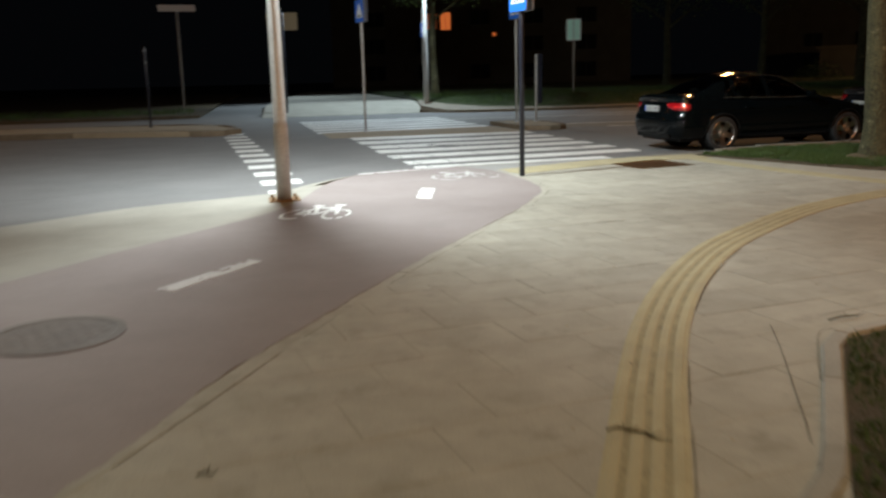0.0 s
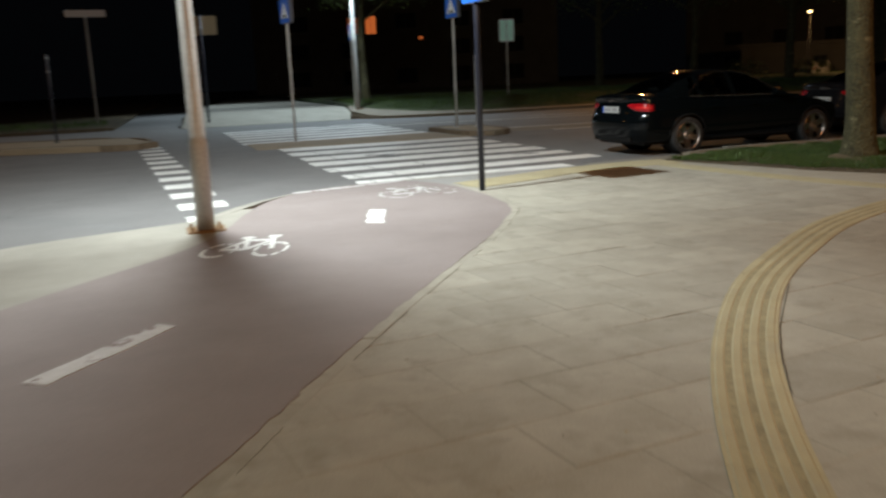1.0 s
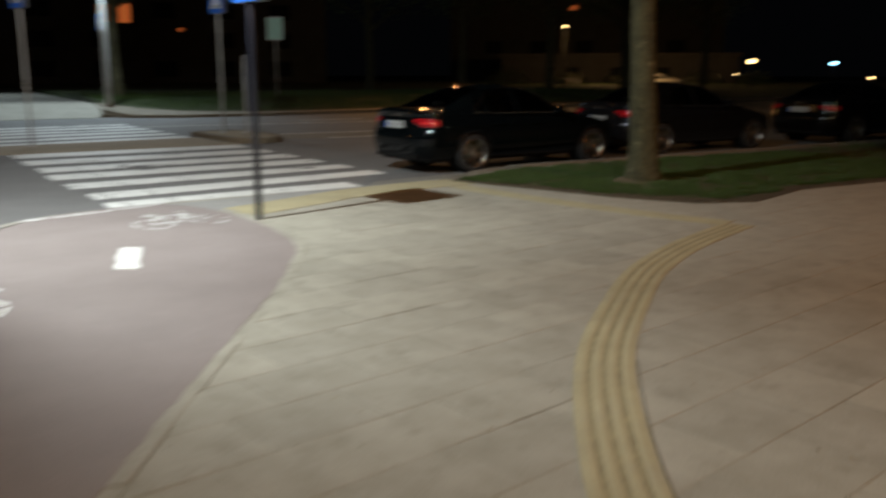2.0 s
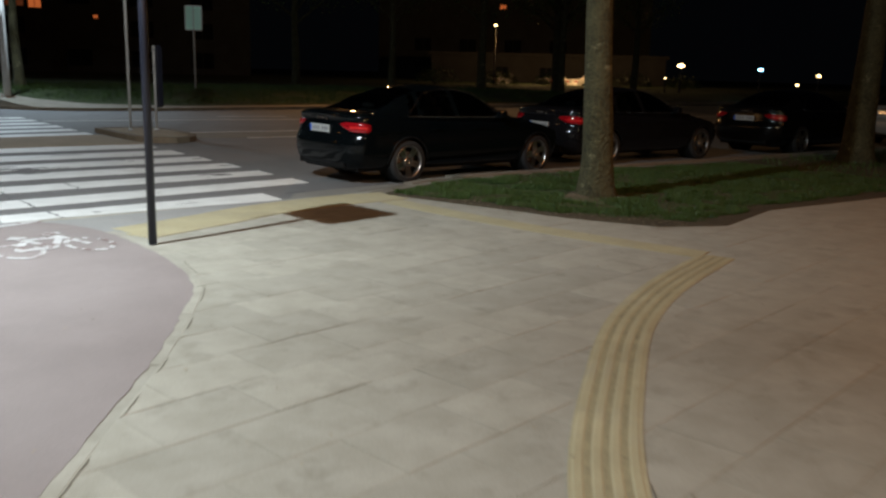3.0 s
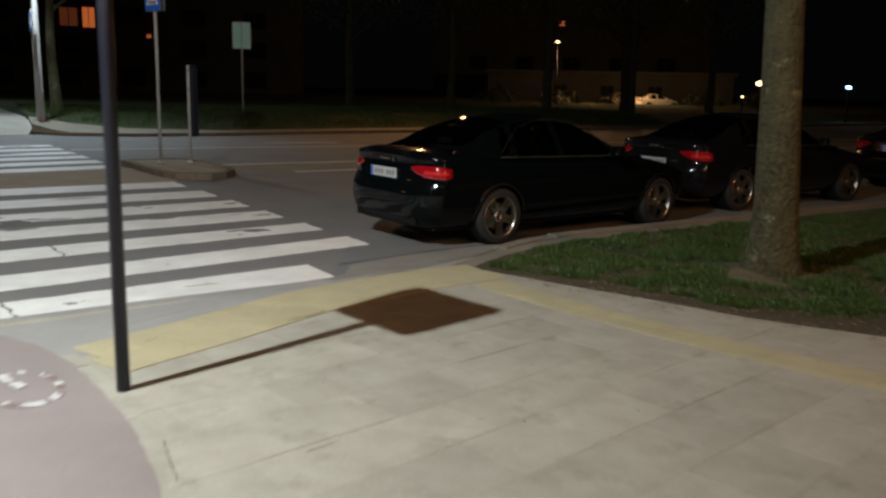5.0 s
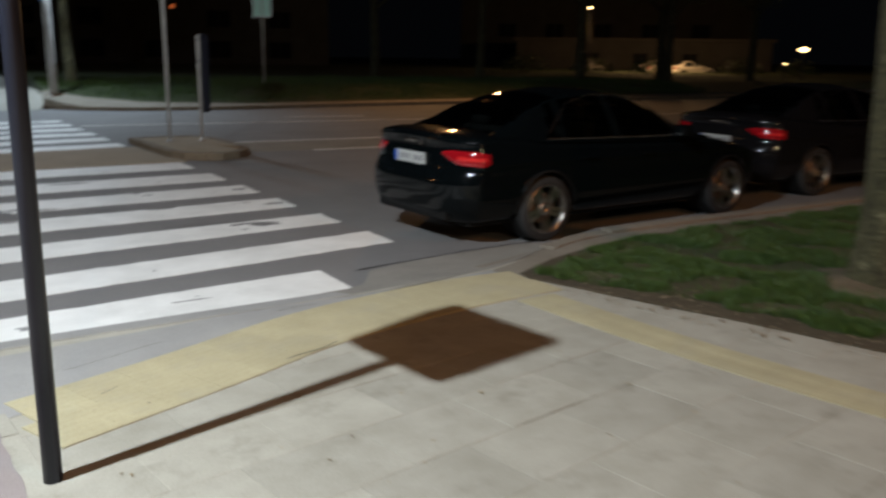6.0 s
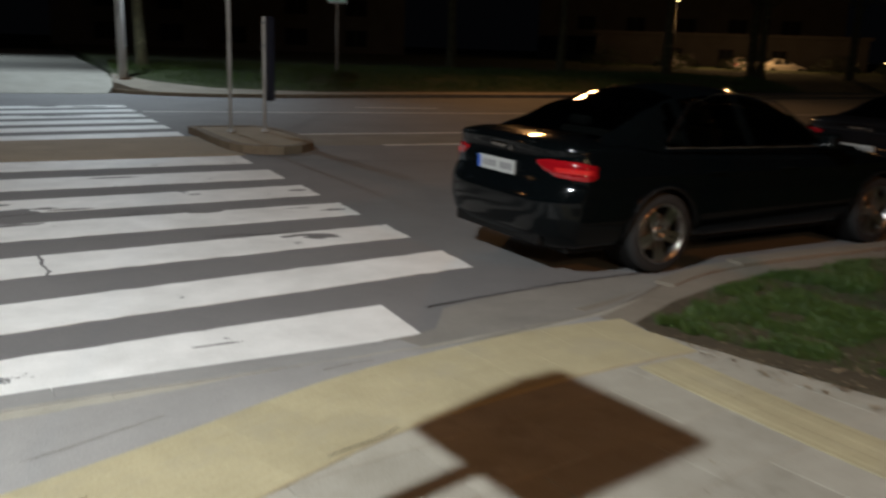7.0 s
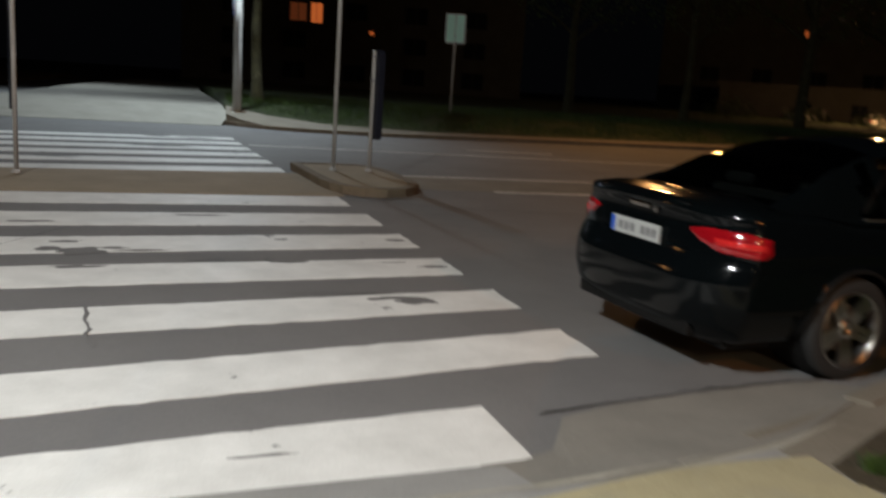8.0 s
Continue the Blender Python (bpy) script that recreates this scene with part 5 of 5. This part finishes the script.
# ---- signs and posts beyond ----
marker = thing("island_marker", (10.68, 24.0, 0.09), "slim dark marker panel on a short grey post", "road sign", turn=-80)
post(marker, 1.95, 0.03, GALV)
panel = part("panel", plate(bmesh.new(), rounded(0.20, 1.45, 0.09, 8), 0.036, 0.15, 1.24, 0.0), DARKSTEEL, marker, "dark rounded panel seen from its edge")
part("panel_face", plate(bmesh.new(), rounded(0.17, 1.40, 0.08, 8), 0.151, 0.156, 1.24, 0.0), BLACKTRIM, panel)
part("stud", lathe(bmesh.new(), [(0.02, 0), (0.018, 0.01)], 10, pose(0.0, 0.16, 1.4, -90, 0, 0)), SIGNWHITE, marker)

board = thing("information_sign", (18.3, 40.0, 0.5), "pale green two-panel board on a thin grey post", "road sign", turn=-25)
post(board, 3.56, 0.04, GALV)
face = part("board", plate(bmesh.new(), rounded(0.72, 1.05, 0.06), -0.07, -0.045, 3.06), SIGNGREY, board)
part("panel", plate(bmesh.new(), rounded(0.31, 0.97, 0.04), -0.078, -0.072, 3.06, -0.17), SIGNGREEN, face)
part("panel", plate(bmesh.new(), rounded(0.31, 0.97, 0.04), -0.078, -0.072, 3.06, 0.17), SIGNGREEN, face)

name_sign = thing("street_sign", (-0.6, 46.0, 0.06), "grey horizontal plate on a tall thin post", "road sign", turn=8)
post(name_sign, 5.0, 0.05, GALV)
part("name_plate", plate(bmesh.new(), rounded(1.8, 0.32, 0.04), -0.08, -0.05, 5.1), SIGNGREY, name_sign, "pale plate with plain edge")

tan = thing("direction_sign", (4.1, 37.2, 0.0), "tan back of a wide sign on a dark post", "road sign")
post(tan, 4.3, 0.05, DARKSTEEL)
part("board", plate(bmesh.new(), rounded(1.25, 0.72, 0.04), 0.05, 0.08, 3.9), TAN, tan)

dark_post = thing("marker_post", (-0.7, 28.3, 0.09), "slim dark post on the long island", "road sign", turn=60)
post(dark_post, 2.5, 0.035, DARKSTEEL)

far_sign = thing("crossing_sign", (10.2, 37.5, rise(37.5)), "blue crossing sign beside the far lamp", "road sign", "median signs", turn=-95)
post(far_sign, 3.6, 0.032, GALV)
crossing_sign(far_sign, 3.2, 0.6, -0.05)

# ---- distance: houses, yard, lights ----
DARKWALL = surface("dark_wall", (0.03, 0.028, 0.025), (0.06, 0.055, 0.05), 0.9, 20, 0.6, 0.1, 0.004, 0.5)
def house(place, turn, wide, deep, high, wall, label, windows):
    """A block with window openings set into its front; windows: (x, z, w, h, lit)."""
    ob = thing("house", place, label, "house", turn=turn)
    part("wall", box(bmesh.new(), -wide / 2, wide / 2, 0.12, deep, 0, high), wall, ob)
    part("roof", box(bmesh.new(), -wide / 2 - 0.3, wide / 2 + 0.3, -0.2, deep + 0.3, high, high + 0.35), DARKWALL, ob)
    for x, z, w, h, lit in windows:
        fr = bmesh.new()
        for a, b, c, d in ((-w / 2 - 0.08, -w / 2, z, z + h), (w / 2, w / 2 + 0.08, z, z + h), (-w / 2 - 0.08, w / 2 + 0.08, z - 0.08, z), (-w / 2 - 0.08, w / 2 + 0.08, z + h, z + h + 0.08), (-0.03, 0.03, z, z + h)):
            box(fr, x + a, x + b, 0.02, 0.12, c, d)
        win = part("window", fr, DARKWALL, ob)
        part("pane", box(bmesh.new(), x - w / 2, x + w / 2, 0.09, 0.115, z, z + h), (PANE, DIMWIN, ORANGEWIN)[lit], win, "glowing orange pane" if lit else "")
        part("sill", box(bmesh.new(), x - w / 2 - 0.12, x + w / 2 + 0.12, -0.06, 0.12, z - 0.14, z - 0.08), DARKWALL, win)
    return ob


grid_w = [(-12 + 6 * i, 1.2 + 3.0 * j, 2.2, 1.6, 0) for i in range(5) for j in range(3)]
house((29.5, 96.0, 0.0), -16, 34, 12, 12, DARKWALL, "dark apartment block with one orange window lit", [w for w in grid_w if (w[0], w[1]) not in ((-6, 7.2), (0, 4.2))] + [(-3.9, 6.7, 1.1, 1.9, 2), (-5.7, 6.8, 1.6, 1.7, 1), (1.6, 5.9, 0.4, 0.35, 2)])
house((83.2, 90.2, 0.0), -43, 36, 12, 17, DARKWALL, "dark block with a small orange window", [w for w in grid_w if w[1] < 7] + [(-1.44, 9.75, 0.84, 0.6, 2)])
house((73.0, 73.5, 0.0), -46, 26, 8, 3.4, DARKWALL, "low dark building behind the lamp-lit yard", [(-5, 1.0, 1.4, 1.2, 0), (0, 1.0, 1.4, 1.2, 0), (5, 1.0, 1.4, 1.2, 0)])


def small_lamp(place, height, label, lens, size=0.12):
    ob = thing("lamp", (*place, 0.0), label, "street lamp", "lamps in the distance")
    part("pole", lathe(bmesh.new(), [(0.06, 0), (0.04, height)], 10), DARKSTEEL, ob)
    part("lens", lathe(bmesh.new(), [(0.02, height - size * 0.6), (size, height - size * 0.2), (size, height + size * 0.2), (0.02, height + size * 0.6)], 12), lens, ob, "glowing glass")
    return ob


small_lamp((50.6, 57.0), 5.3, "small street lamp glowing in the yard", WARMLENS, 0.14)
small_lamp((52.5, 40.2), 2.35, "low garden lamp glowing warm", WARMLENS, 0.24)
small_lamp((51.8, 40.9), 1.5, "low garden lamp glowing warm", WARMLENS, 0.07)
small_lamp((55.2, 35.9), 2.2, "small bluish lamp in the distance", COLDLENS, 0.16)
small_lamp((59.5, 34.2), 1.9, "small lamp glowing in the distance", WARMLENS, 0.15)
small_lamp((52.0, 31.4), 1.3, "small lamp glowing in the distance", WARMLENS, 0.10)
